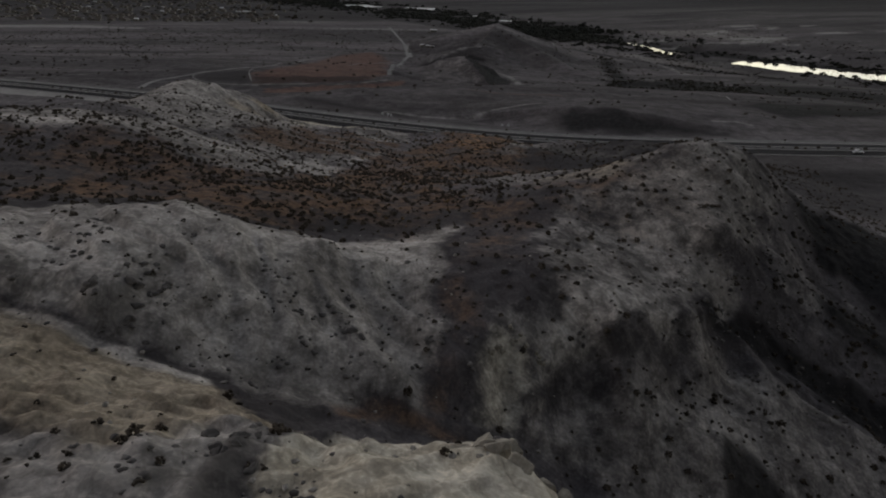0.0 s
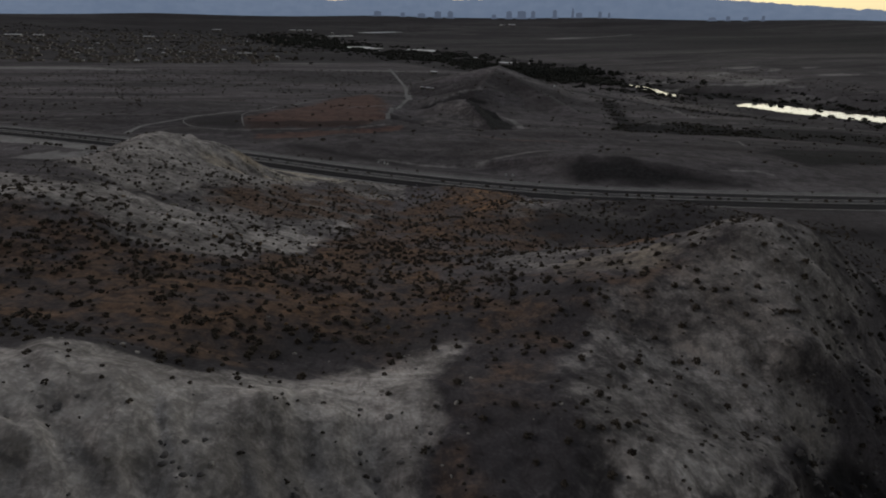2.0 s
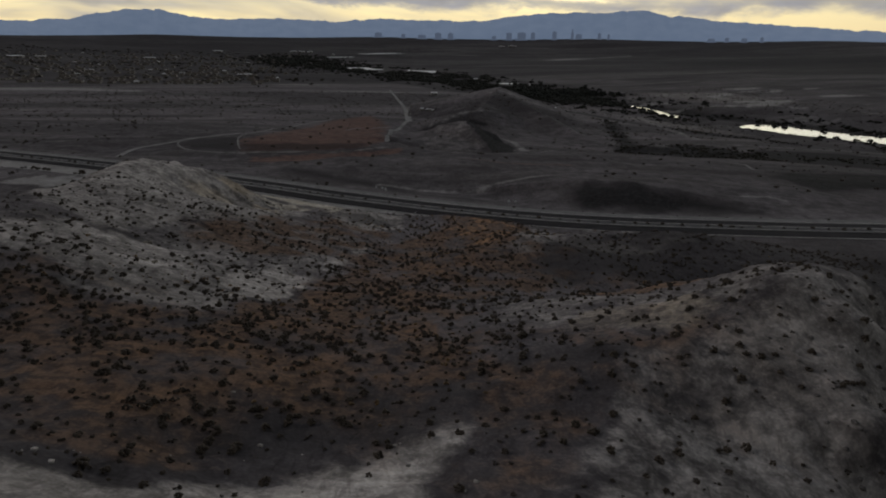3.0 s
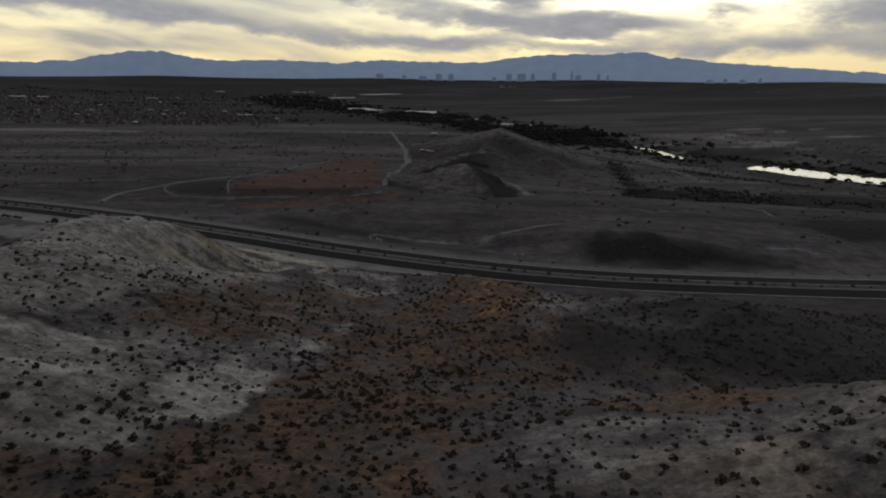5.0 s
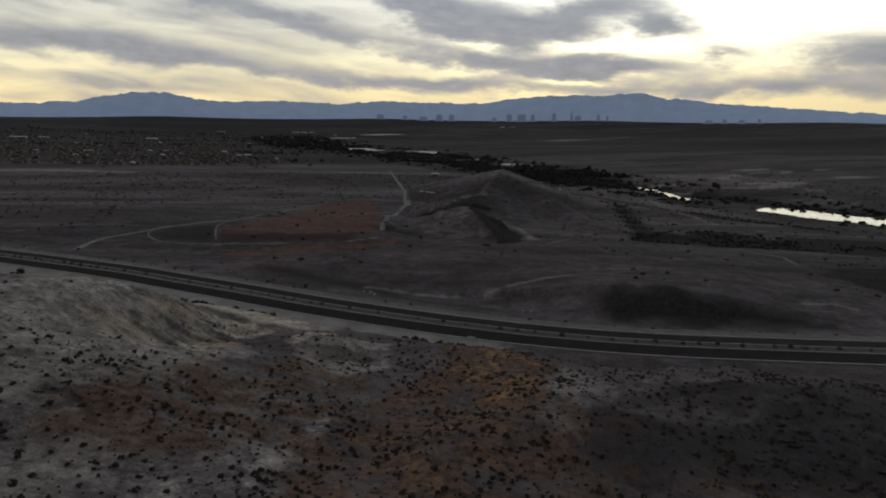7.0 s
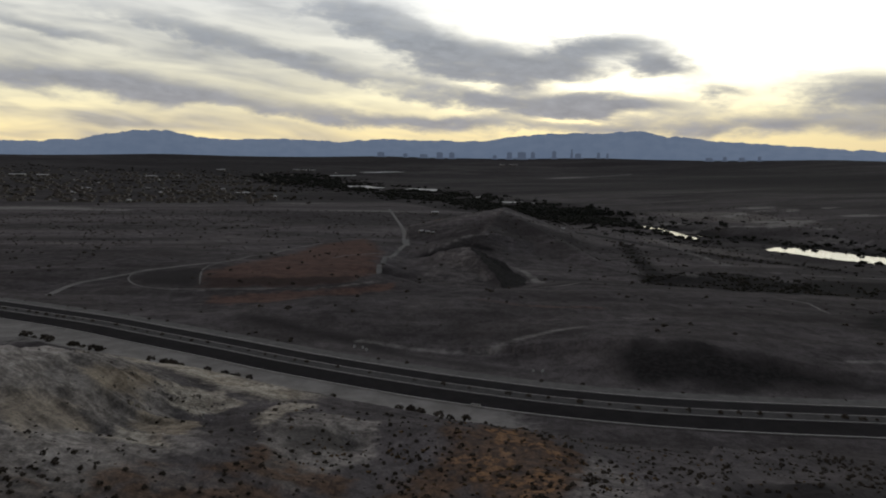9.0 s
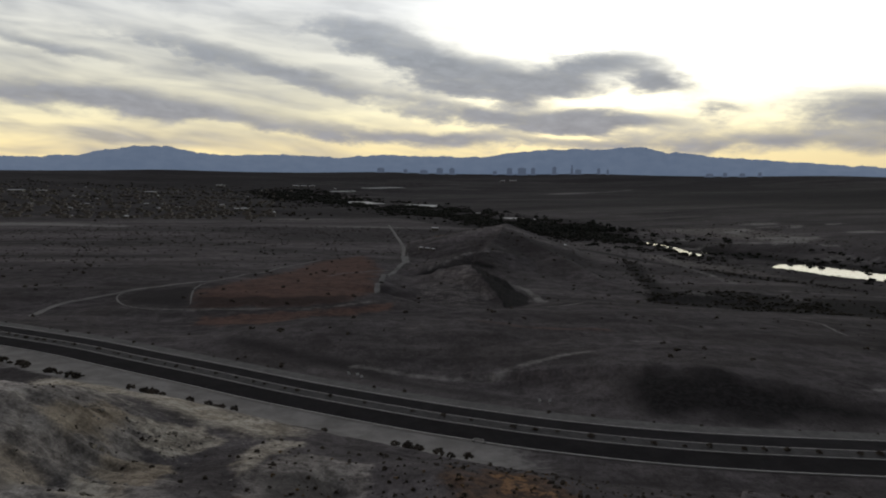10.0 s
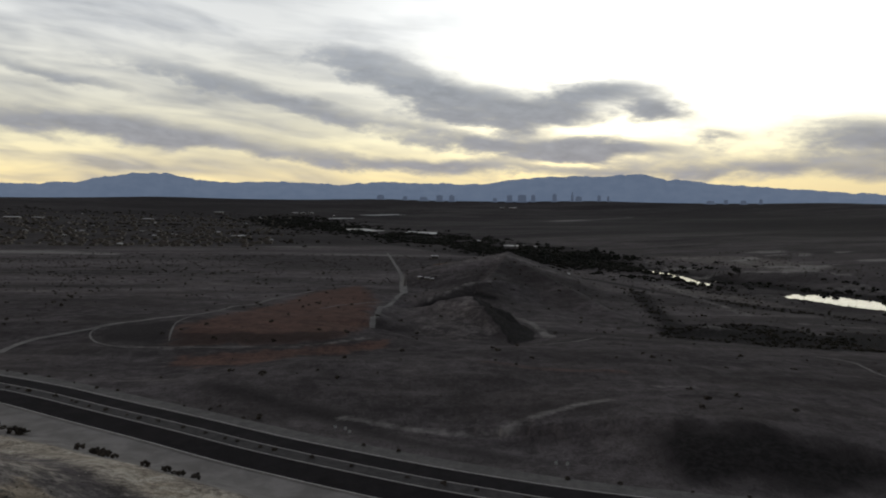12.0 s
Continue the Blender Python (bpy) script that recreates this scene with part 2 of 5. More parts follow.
# crests, gullies and flats of the land, each a line of (x, y, z)
HILLS = [
    # crest of the ridge in front, rising to the grey hill
    [(-160, 92, 122), (-90, 90, 121), (-56, 88, 120.3), (-30, 86, 121), (-25, 91, 117.4), (-16, 97, 112.6), (-4, 104, 109.8), (9, 112, 109.3),
     (22, 117, 110.8), (34, 122, 113), (42, 129, 115), (50, 132.5, 118.5), (58, 134.5, 119), (69, 139, 115), (77, 146, 110), (90, 165, 100), (108, 200, 86)],
    # bench and crest of the cream hill below the start
    [(-140, 40, 127), (-60, 40, 124), (-28, 41, 120.5), (-13, 41, 118.6), (0, 40, 117.5), (8, 38.5, 117)],
    [(-120, 10, 130), (-40, 8, 124), (0, 8, 120), (14, 12, 114)],
    # gully between the two, falling to the east
    [(-120, 66, 123), (-62, 66, 120.5), (-39, 60.5, 117.6), (-25, 59, 113.6), (-11.4, 62, 108.4), (-3, 60, 105.4), (4, 58, 102.6), (12, 55, 99), (22, 48, 93), (40, 34, 84), (70, 10, 74)],
    # foot of the pinnacle
    [(5, 42.5, 116.6), (8, 38.5, 117.2), (10.5, 35, 116), (12, 30, 113.5)],
    [(11, 47, 106), (15, 41, 104), (18, 35, 101), (20, 28, 98)],
    # pale ledge on the flank of the cream hill
    [(-40, 56, 119), (-26.5, 56.5, 115), (-21.7, 54.6, 114), (-9.6, 52.5, 110.6), (-3, 50, 110)],
    # ribs and hollows on the face of the ridge
    [(-48, 64, 121.6), (-36, 65, 120.6), (-31, 68, 119.9), (-23, 74.6, 118), (-18.5, 77.5, 115.9)],
    [(-32, 62, 118.6), (-24, 63.6, 115), (-12, 74, 112), (-6.7, 68, 109.5), (-2.7, 81.5, 109)],
    [(-13, 86, 115.7), (-9.6, 85, 113.6), (-0.7, 89.3, 111.4), (0, 94, 112)],
    # pale steep face under the brown band, and its foot
    [(0, 68, 107), (7.4, 71.6, 107.9), (12.5, 75.6, 108), (17.6, 77.4, 106.4)],
    [(3, 64, 104), (10.5, 69.4, 101.6), (13.2, 69.2, 101.9), (18, 72.6, 101.6)],
    # bench of the spur, its rim and the hollow below the rim
    [(15.4, 84.5, 111.4), (21.7, 101.2, 110.7), (27, 92, 108.8), (36, 96.8, 105.8), (35.4, 109, 107.6)],
    [(22, 79.6, 106.9), (27, 80, 107.3), (34, 85.8, 105.3), (38.6, 87, 103.8), (43, 92, 102.3), (47, 97.4, 100.6)],
    [(22.4, 74.6, 101.8), (28, 73.6, 101), (34, 79, 99.4), (40, 82, 97.6)],
    [(23, 68.6, 96.2), (30, 62, 90), (40, 54, 84)],
    # ribs that fall east from the grey hill, with dark hollows between
    [(44, 88.6, 98), (48, 90, 94.8), (53.6, 89.5, 91.5), (60, 87.7, 87.5), (66.4, 84.8, 84), (80, 80, 77.5)],
    [(52, 108.4, 107.6), (50, 100, 97.6), (57, 96.5, 90.4), (66, 95.5, 85), (80, 92, 78)],
    [(51, 118.8, 111.8), (59, 122.6, 112.8), (62, 116, 104.6), (67, 112.6, 98.6), (72, 109.5, 94), (80, 105, 88), (95, 98, 79.5)],
    [(73.7, 128.2, 102.8), (78, 121, 92), (88, 114, 85), (110, 106, 77)],
    [(84, 140, 101), (90, 128, 91.5), (110, 115, 85), (140, 105, 76)],
]
VALLEY = [
    # the brown swale behind the ridge and the foot of the white hill
    [(-90, 112, 119.5), (-57, 100, 118.8), (-48, 119, 115), (-30, 112, 114.5), (-14, 130, 108.6), (-8, 150, 104), (-5, 182, 98.5), (0, 218, 92.5), (14, 240, 88.8)],
    [(9, 171, 100), (21, 152, 106.2), (32.6, 141.5, 110.2), (45.7, 145.7, 110.5), (52.7, 153.5, 111.3), (66, 164, 106)],
    [(33.7, 165.2, 103), (50, 183, 96.8), (52, 197.5, 92.7)],
    [(5, 209, 95.6), (23, 230, 93.8), (32, 243, 93), (41, 223, 95), (49, 236, 91.6)],
    [(-35, 144, 110), (-45, 177, 107), (-25, 180, 100), (-22, 208, 97)],
    [(26, 181, 96.5), (50, 196, 90.5), (75, 200, 88), (100, 215, 83)],
    # orange brow above the road, and the dark knoll beside it
    [(-10, 280, 85), (0, 286, 86.2), (10, 289, 87), (24, 285, 86.6), (37, 280, 86.2), (46, 272, 85)],
    [(50, 248, 90), (60, 242, 91.6), (78, 240, 94), (98, 246, 88.4), (125, 262, 80)],
    [(14, 318, 76), (45, 306, 76), (80, 294, 75)],
    [(150, 170, 76), (160, 225, 73), (150, 280, 71.5), (260, 290, 69)],
    [(120, 30, 74), (200, 60, 72), (260, 160, 71)],
]
WHITE_HILL = [
    # crest of the white hill
    [(-150, 160, 121), (-100, 150, 121), (-68, 150, 119.5), (-73, 172, 116.5), (-81, 200, 113.5), (-86, 230, 112), (-88, 252, 112.4), (-85, 265, 111.5),
     (-86, 280, 107), (-86, 300, 101), (-85, 318, 95), (-80, 332, 88)],
    # its eastern face, the bowl with the ochre scar and the rim of the bowl
    [(-72, 226, 109), (-70, 262, 104), (-69, 281, 100), (-68.7, 293, 97), (-71, 319, 90)],
    [(-57, 266, 94), (-52.7, 289, 87.5), (-46, 302, 84.6)],
    [(-46, 251, 97.6), (-34, 271, 91.8), (-32.4, 284, 90), (-24, 292, 88.4), (-16, 282, 88.6), (-11, 280, 86.4)],
    [(-83, 327, 92), (-63, 325, 85.4), (-57, 322, 83.7), (-47, 320, 82.4), (-34, 313, 82.6), (-24, 309, 83)],
    [(-64, 303, 91.4), (-56, 305, 86)],
    [(-55, 183, 107), (-62, 205, 107)],
    # fall to the west
    [(-106, 240, 103), (-112, 280, 97), (-112, 310, 86)],
    [(-140, 250, 88), (-150, 300, 78), (-180, 230, 86)],
    [(-230, 330, 75), (-240, 420, 74), (-420, 380, 78)],
    [(-260, 200, 95), (-260, 60, 118), (-200, -60, 125), (0, -80, 118), (120, -60, 80)],
]
PLAIN = [
    # rolling land beyond the road
    [(-120, 470, 70), (-43, 470, 73), (-41, 492, 74), (20, 470, 72), (60, 500, 70)],
    [(-20, 408, 70.5), (47, 374, 70.8)],
    [(58, 396, 72.5), (74, 392, 75.5), (92, 391, 78), (110, 393, 78.8), (130, 397, 77), (155, 406, 73.5), (190, 418, 71)],
    [(125, 490, 70), (100, 440, 71)],
    [(-120, 445, 73.5), (-80, 438, 72.5)],
    [(225, 488, 65), (257, 602, 52.5), (245, 722, 41)],
    [(-215, 538, 65.5), (-180, 568, 68.5), (-97, 514, 68), (65, 553, 67.5), (119, 615, 59)],
    [(-144, 618, 69.6), (-20, 598, 69), (-25, 725, 60), (-60, 780, 58)],
    [(-360, 640, 66), (-340, 900, 54), (-330, 1300, 42)],
    [(100, 612, 58.5), (123, 638, 54.5), (160, 700, 48)],
    [(-10, 830, 56), (-24, 987, 48), (-54, 1295, 40), (-90, 1700, 36)],
    [(300, 420, 66), (380, 600, 48), (420, 800, 38)],
    # river flat
    [(700, 640, 32), (560, 860, 31.5), (480, 960, 31.5), (400, 1130, 32), (360, 1300, 32.5), (250, 1500, 33), (60, 2000, 33.5), (-60, 2450, 34)],
    [(468, 1159, 42), (600, 1100, 44), (800, 1000, 46)],
    [(900, 1500, 62), (400, 2000, 48), (1500, 2200, 84)],
    [(1200, 500, 44), (2000, 600, 60), (1500, 1200, 66)],
    [(-505, 2090, 35), (-900, 1600, 38), (-700, 1200, 44), (-1200, 1000, 52)],
    [(-800, 500, 74), (-1500, 400, 84)],
    [(-800, 0, 100), (-1500, -400, 100), (0, -900, 95), (1200, -400, 70)],
]
# long spoil hill with its front mound, and their feet
HEAPS = [
    # ground under the front mound and the long hill
    [(45, 755, 60), (40, 728, 62), (50, 690, 59), (58, 655, 55)],
    [(-18, 640, 58.5), (0, 616, 58), (40, 608, 56), (62, 612, 54)],
    [(-20, 690, 56.5), (-12, 760, 55), (4, 830, 54), (14, 930, 50), (34, 1040, 46), (90, 1130, 44)],
    [(76, 636, 52), (76, 690, 52.5), (80, 740, 52)],
    [(14, 782, 56.5), (40, 778, 57.5), (62, 775, 57)],
    [(10, 800, 56), (34, 830, 58), (60, 900, 56), (100, 1000, 58)],
    [(92, 690, 51.5), (120, 770, 49.5), (170, 850, 46.5), (225, 950, 42), (250, 1060, 40)],
    [(205, 692, 45), (235, 712, 49), (262, 730, 44.5)],
]
FAR_RINGS = [(3000, 44), (3600, 55), (4150, 88), (4520, 134), (4950, 144)]


def sampled(lines, step):
    made = []
    for line in lines:
        for a, b in zip(line, line[1:]):
            n = max(1, int(math.dist(a[:2], b[:2]) / step))
            made += [tuple(a[k] + (b[k] - a[k]) * i / n for k in range(3)) for i in range(n)]
        made.append(line[-1])
    return made


def surface():
    """A function that gives the smooth land's height: a soft conical spline through all the lines above."""
    near = sampled(HILLS, 6.0) + sampled(VALLEY + WHITE_HILL, 9.0)
    far = sampled(PLAIN, 45.0) + sampled(HEAPS, 18.0)
    for x, y in ROAD_LINE[::4]:
        far += [(x, y, float(road_height(x)))]
    for r, z in FAR_RINGS:
        for a in np.linspace(-170, 180, 22):
            rise = 7 * (r > 4500) * float(smooth(5, -25, a))
            far.append((r * math.sin(radians(a)), r * math.cos(radians(a)), z + rise))
    pts = np.array(near + far)
    key = np.round(pts[:, :2] / 2.5)
    _, keep = np.unique(key, axis=0, return_index=True)
    pts = pts[np.sort(keep)]
    n = len(pts)
    soft = 1.1 + 0.012 * np.maximum(np.hypot(pts[:, 0], pts[:, 1] - 60) - 60, 0)

    def kernel(x, y):
        return np.sqrt((x[:, None] - pts[:, 0]) ** 2 + (y[:, None] - pts[:, 1]) ** 2 + soft**2)

    a = np.zeros((n + 1, n + 1))
    a[:n, :n] = kernel(pts[:, 0], pts[:, 1]) - 0.2 * np.eye(n)
    a[:n, n] = a[n, :n] = 1
    w = np.linalg.solve(a, np.append(pts[:, 2], 0))

    def height(x, y):
        shape, x, y = x.shape, x.ravel(), y.ravel()
        z = np.empty(len(x))
        for i in range(0, len(x), 20000):
            z[i:i + 20000] = kernel(x[i:i + 20000], y[i:i + 20000]) @ w[:n] + w[n]
        return z.reshape(shape)

    return height


smooth_land = surface()


def most_of(*v):
    return np.maximum.reduce(v)


# crest lines with the fall to their left and to their right
CRESTS = [([(6, 724, 60), (20, 731, 66), (34, 733, 69), (47, 729, 70)], 0.6, 0.4),
          ([(47, 727, 70.2), (52, 700, 67.2), (58, 662, 61.2), (64, 626, 54)], 0.62, 0.36),
          ([(8, 788, 57), (30, 806, 63.8), (52, 826, 69.4), (78, 838, 70)], 0.25, 0.75),
          ([(60, 826, 68), (72, 858, 71.6), (86, 915, 75.4), (98, 965, 80), (108, 1009, 84.4), (118, 1060, 78)], 0.95, 0.36),
          ([(105, 1002, 83.4), (126, 930, 72), (151, 850, 60), (180, 760, 47.5)], 0.45, 0.22),
          ([(40, 229, 92.2), (45, 238, 93.2), (51, 245, 93.6), (57, 244, 93.0), (63, 238, 91.0)], 0.5, 0.24),
          ([(70, 230, 90.4), (78, 239, 93.4), (84, 243, 93.2), (92, 244, 91)], 0.5, 0.26),
          ([(46, 399, 70.8), (58, 401, 73.6), (74, 397, 76.4), (90, 394, 78.6), (105, 390, 79.2), (122, 382, 77.6), (142, 371, 74.4), (168, 360, 71)], 0.11, 0.34)]


def tent(x, y, crest, left, right):
    """Height of a ridge that falls evenly to both sides of its crest."""
    line = [p[:2] for p in crest]
    px, py = [p[0] for p in line], [p[1] for p in line]
    near = (x > min(px) - 120) & (x < max(px) + 120) & (y > min(py) - 120) & (y < max(py) + 120)
    u, v = x[near], y[near]
    best = np.full(u.shape, -1e6)
    for (ax, ay, az), (bx, by, bz) in zip(crest, crest[1:]):
        dx, dy = bx - ax, by - ay
        t = np.clip(((u - ax) * dx + (v - ay) * dy) / (dx * dx + dy * dy), 0, 1)
        side = dx * (v - ay) - dy * (u - ax)
        d = np.hypot(u - ax - t * dx, v - ay - t * dy)
        best = np.maximum(best, az + t * (bz - az) - d * np.where(side > 0, left, right) - 0.3 * np.exp(-(d / 2.5) ** 2))
    out = np.full(x.shape, -1e6)
    out[near] = best
    return out


def land(x, y):
    """The land's height with heaps, road bed and erosion, and its slope before erosion."""
    hills = smooth(400, 305, y + 0.25 * np.abs(x)) * smooth(330, 200, np.abs(x - 20))
    near = smooth(330, 40, y)
    bent = hills * (0.8 + 0.3 * near)
    z = smooth_land(x + bent * fbm(x / 7, y / 7, 3, 15), y + bent * fbm(x / 7, y / 7, 3, 16))
    d, foot = to_line(x, y, ROAD_LINE)
    warp, warp2 = fbm(x / 30, y / 30, 2, 5) * 10, fbm(x / 26, y / 26, 2, 6) * 10
    rel = ridged((x + warp + 0.6 * y) / 30, (y * 0.55 - warp2) / 30, 5, 3)
    cut = np.minimum(ridged((x + warp2 * 0.6 + 0.35 * y) / 13, (y * 0.6 + warp * 0.6) / 13, 4, 13), 1.0)
    rill = ridged((x - 0.55 * (86 - y)) / 9 + warp * 0.06, y / 45 + warp2 * 0.03, 3, 19) * np.exp(-((y - 74) / 13) ** 2) * smooth(16, 2, x) * 1.7
    rill = rill + ridged((y + 0.25 * x) / 9 + warp * 0.06, x / 45, 3, 23) * 1.7 * np.exp(-(((x + 62) / 20) ** 2 + ((y - 278) / 44) ** 2))
    rill = rill + ridged((y + 0.35 * x) / 9 + warp * 0.05, (x - y) / 50, 3, 29) * 1.5 * np.exp(-(((x - 66) / 26) ** 2 + ((y - 92) / 24) ** 2))
    crag = ridged(x / 6.5 + warp * 0.1, y / 5 + warp2 * 0.1, 4, 17)
    fine = fbm(x / 4, y / 4, 4, 11)
    rough = 0.2 + 0.8 * smooth(-0.35, 0.5, fbm(x / 50, y / 50, 2, 21))
    faces = most_of(np.exp(-((y - 72 - 0.15 * x) / 19) ** 2) * smooth(60, 20, x), np.exp(-(((x - 78) / 34) ** 2 + ((y - 100) / 40) ** 2)),
                    1.6 * np.exp(-(((x + 62) / 24) ** 2 + ((y - 292) / 32) ** 2)))
    ledge = np.exp(-(((x + 14) / 48) ** 2 + ((y - 42) / 17) ** 2))
    z = z + hills * (rill * 0.7 + rel * (0.4 + 0.15 * faces) + cut * rough * (0.4 + 0.3 * faces) + crag * rough * (0.12 + 0.25 * faces + 0.8 * ledge)
                     + fine * (0.14 + 0.16 * faces + 0.28 * ledge) - 0.5)
    z = z + (1 - hills) * (fbm(x / 75, y / 48, 6, 8, 0.5) * 1.3 * smooth(1000, 500, y) + fbm(x / 170, y / 170, 3, 9) * 1.6 * smooth(1500, 700, y))
    # broken rim of the spur
    off, _ = to_line(x, y, [(12, 68), (14.5, 72.5), (17.6, 77), (22, 79.4), (27, 80), (34, 85.8), (38.6, 87.4), (43, 92), (47, 97.4), (52, 103)], 30.0)
    out = 0.9 * fbm(x / 3.2, y / 3.2, 3, 43) - off
    z = z - 1.9 * smooth(0.0, 1.4, out) * smooth(15, 4, out) * smooth(10, 14, x) * smooth(54, 47, x)
    # crisp spoil heaps and the dark knoll by the road
    for crest, left, right in CRESTS:
        z = np.maximum(z, tent(x, y, crest, left, right) + 0.25 * crag + 0.2 * fine)
    off, _ = to_line(x, y, [(-8, 772), (20, 780), (45, 783), (72, 776)], 40.0)
    z = z - 4.0 * np.exp(-(off / 9) ** 2)
    # levelled bed of the road
    level = smooth(40, 19, np.abs(d + 1))
    z = z * (1 - level) + (road_height(foot) - 0.12) * level
    # river flat and ponds
    return z, d


# ---------------------------------------------------------------- materials
def material(name):
    m = bpy.data.materials.new(name)
    m.use_nodes = True
    m.node_tree.nodes.clear()
    return m, Nodes(m.node_tree)


class Nodes:
    """Short ways to make and join shader nodes."""

    def __init__(self, tree):
        self.tree = tree

    def put(self, socket, v):
        if isinstance(v, (int, float)):
            socket.default_value = v
        elif isinstance(v, tuple):
            socket.default_value = (*v, 1) if len(socket.default_value) == 4 and len(v) == 3 else v
        elif v is not None:
            self.tree.links.new(v, socket)

    def add(self, kind, **inputs):
        n = self.tree.nodes.new(kind)
        for k, v in inputs.items():
            self.put(n.inputs[k.replace("_", " ")], v)
        return n

    def place(self):
        return self.add("ShaderNodeTexCoord").outputs["Object"]

    def noise(self, vec, scale, detail=4, rough=0.55, distort=0.0):
        return self.add("ShaderNodeTexNoise", Vector=vec, Scale=scale, Detail=detail, Roughness=rough, Distortion=distort).outputs["Fac"]

    def math(self, op, a, b=0.0, clamp=False):
        n = self.tree.nodes.new("ShaderNodeMath")
        n.operation, n.use_clamp = op, clamp
        self.put(n.inputs[0], a)
        self.put(n.inputs[1], b)
        return n.outputs[0]

    def step(self, v, lo, hi):
        n = self.add("ShaderNodeMapRange", Value=v)
        n.interpolation_type = "SMOOTHSTEP"
        n.inputs[1].default_value, n.inputs[2].default_value = lo, hi
        return n.outputs[0]

    def mix(self, fac, a, b, kind="MIX"):
        n = self.tree.nodes.new("ShaderNodeMix")
        n.data_type, n.blend_type = "RGBA", kind
        self.put(n.inputs[0], fac)
        self.put(n.inputs[6], a)
        self.put(n.inputs[7], b)
        return n.outputs[2]

    def finish(self, color, rough=0.9, bump=None, strength=0.5, distance=0.1, metal=0.0, spec=0.2):
        b = self.add("ShaderNodeBsdfPrincipled")
        self.put(b.inputs["Base Color"], color)
        self.put(b.inputs["Roughness"], rough)
        self.put(b.inputs["Metallic"], metal)
        self.put(b.inputs["Specular IOR Level"], spec)
        if bump is not None:
            n = self.add("ShaderNodeBump", Strength=strength, Distance=distance, Height=bump)
            self.put(b.inputs["Normal"], n.outputs[0])
        out = self.add("ShaderNodeOutputMaterial")
        self.put(out.inputs[0], b.outputs[0])


def ground_material():
    m, n = material("desert_ground")
    p = n.place()
    soil, cover = n.add("ShaderNodeVertexColor"), n.add("ShaderNodeVertexColor")
    soil.layer_name, cover.layer_name = "soil", "cover"
    s = n.add("ShaderNodeSeparateColor", Color=soil.outputs[0])
    c = n.add("ShaderNodeSeparateColor", Color=cover.outputs[0])
    white = soil.outputs[1]
    big, mid = n.noise(p, 0.02, 5, 0.6), n.noise(p, 0.11, 6, 0.62, 0.4)
    fine, grit = n.noise(p, 0.55, 5, 0.58), n.noise(p, 2.2, 2, 0.6)
    wash = n.add("ShaderNodeMapping", Vector=p)
    wash.inputs["Scale"].default_value = (0.006, 0.022, 0.02)
    wash.inputs["Rotation"].default_value = (0, 0, 0.12)
    streak = n.noise(wash.outputs[0], 1.0, 5, 0.55, 0.8)
    rill = n.noise(wash.outputs[0], 4.5, 4, 0.55, 1.0)

    mott = n.math("ADD", mid, n.math("MULTIPLY", n.math("SUBTRACT", fine, 0.5), 0.5))

    def edge(mask, hard=0.36):
        v = n.math("ADD", mask, n.math("MULTIPLY", n.math("SUBTRACT", mid, 0.5), 0.75))
        v = n.math("ADD", v, n.math("MULTIPLY", n.math("SUBTRACT", fine, 0.5), 0.5))
        return n.math("MULTIPLY", n.step(v, 0.5 - hard, 0.5 + hard), n.step(mask, 0.02, 0.2))

    col = n.mix(n.step(mid, 0.35, 0.68), (0.080, 0.0725, 0.0735), (0.148, 0.1345, 0.136))
    col = n.mix(n.step(big, 0.4, 0.65), col, n.mix(0.5, col, (0.075, 0.067, 0.064)))
    col = n.mix(n.step(streak, 0.52, 0.38), col, n.mix(0.32, col, (0.030, 0.028, 0.027)))
    col = n.mix(n.step(streak, 0.60, 0.72), col, n.mix(0.35, col, (0.27, 0.25, 0.235)))
    col = n.mix(n.math("MULTIPLY", n.step(rill, 0.60, 0.70), 0.12), col, n.mix(0.5, col, (0.25, 0.235, 0.22)))
    col = n.mix(n.math("MULTIPLY", n.step(rill, 0.44, 0.34), 0.10), col, (0.030, 0.027, 0.025))
    vast = n.add("ShaderNodeMapping", Vector=p)
    vast.inputs["Scale"].default_value = (0.0011, 0.0042, 0.004)
    broad = n.noise(vast.outputs[0], 1.0, 7, 0.66, 0.8)
    col = n.mix(n.step(broad, 0.40, 0.62), n.mix(1.0, col, (0.66, 0.65, 0.66), "MULTIPLY"), n.mix(1.0, col, (1.32, 1.31, 1.3), "MULTIPLY"))
    grey = n.mix(n.step(mott, 0.34, 0.68), (0.178, 0.160, 0.146), (0.305, 0.277, 0.254))
    cream = n.mix(n.step(mott, 0.34, 0.68), (0.33, 0.288, 0.226), (0.50, 0.452, 0.378))
    cream = n.mix(n.step(big, 0.56, 0.68), cream, (0.42, 0.31, 0.20))
    col = n.mix(edge(s.outputs[0]), col, grey)
    col = n.mix(edge(white, 0.36), col, n.mix(n.step(mott, 0.34, 0.68), (0.265, 0.240, 0.219), (0.445, 0.405, 0.370)))
    col = n.mix(edge(c.outputs[1]), col, cream)
    tan = n.mix(n.step(mott, 0.34, 0.68), (0.235, 0.190, 0.140), (0.375, 0.315, 0.240))
    col = n.mix(n.math("MULTIPLY", edge(cover.outputs[1], 0.35), 0.9), col, tan)
    col = n.mix(n.math("MULTIPLY", edge(s.outputs[1], 0.32), 0.85), col, n.mix(n.step(fine, 0.4, 0.6), (0.088, 0.059, 0.043), n.mix(n.step(s.outputs[1], 0.92, 1.3), (0.142, 0.090, 0.060), (0.270, 0.152, 0.076))))
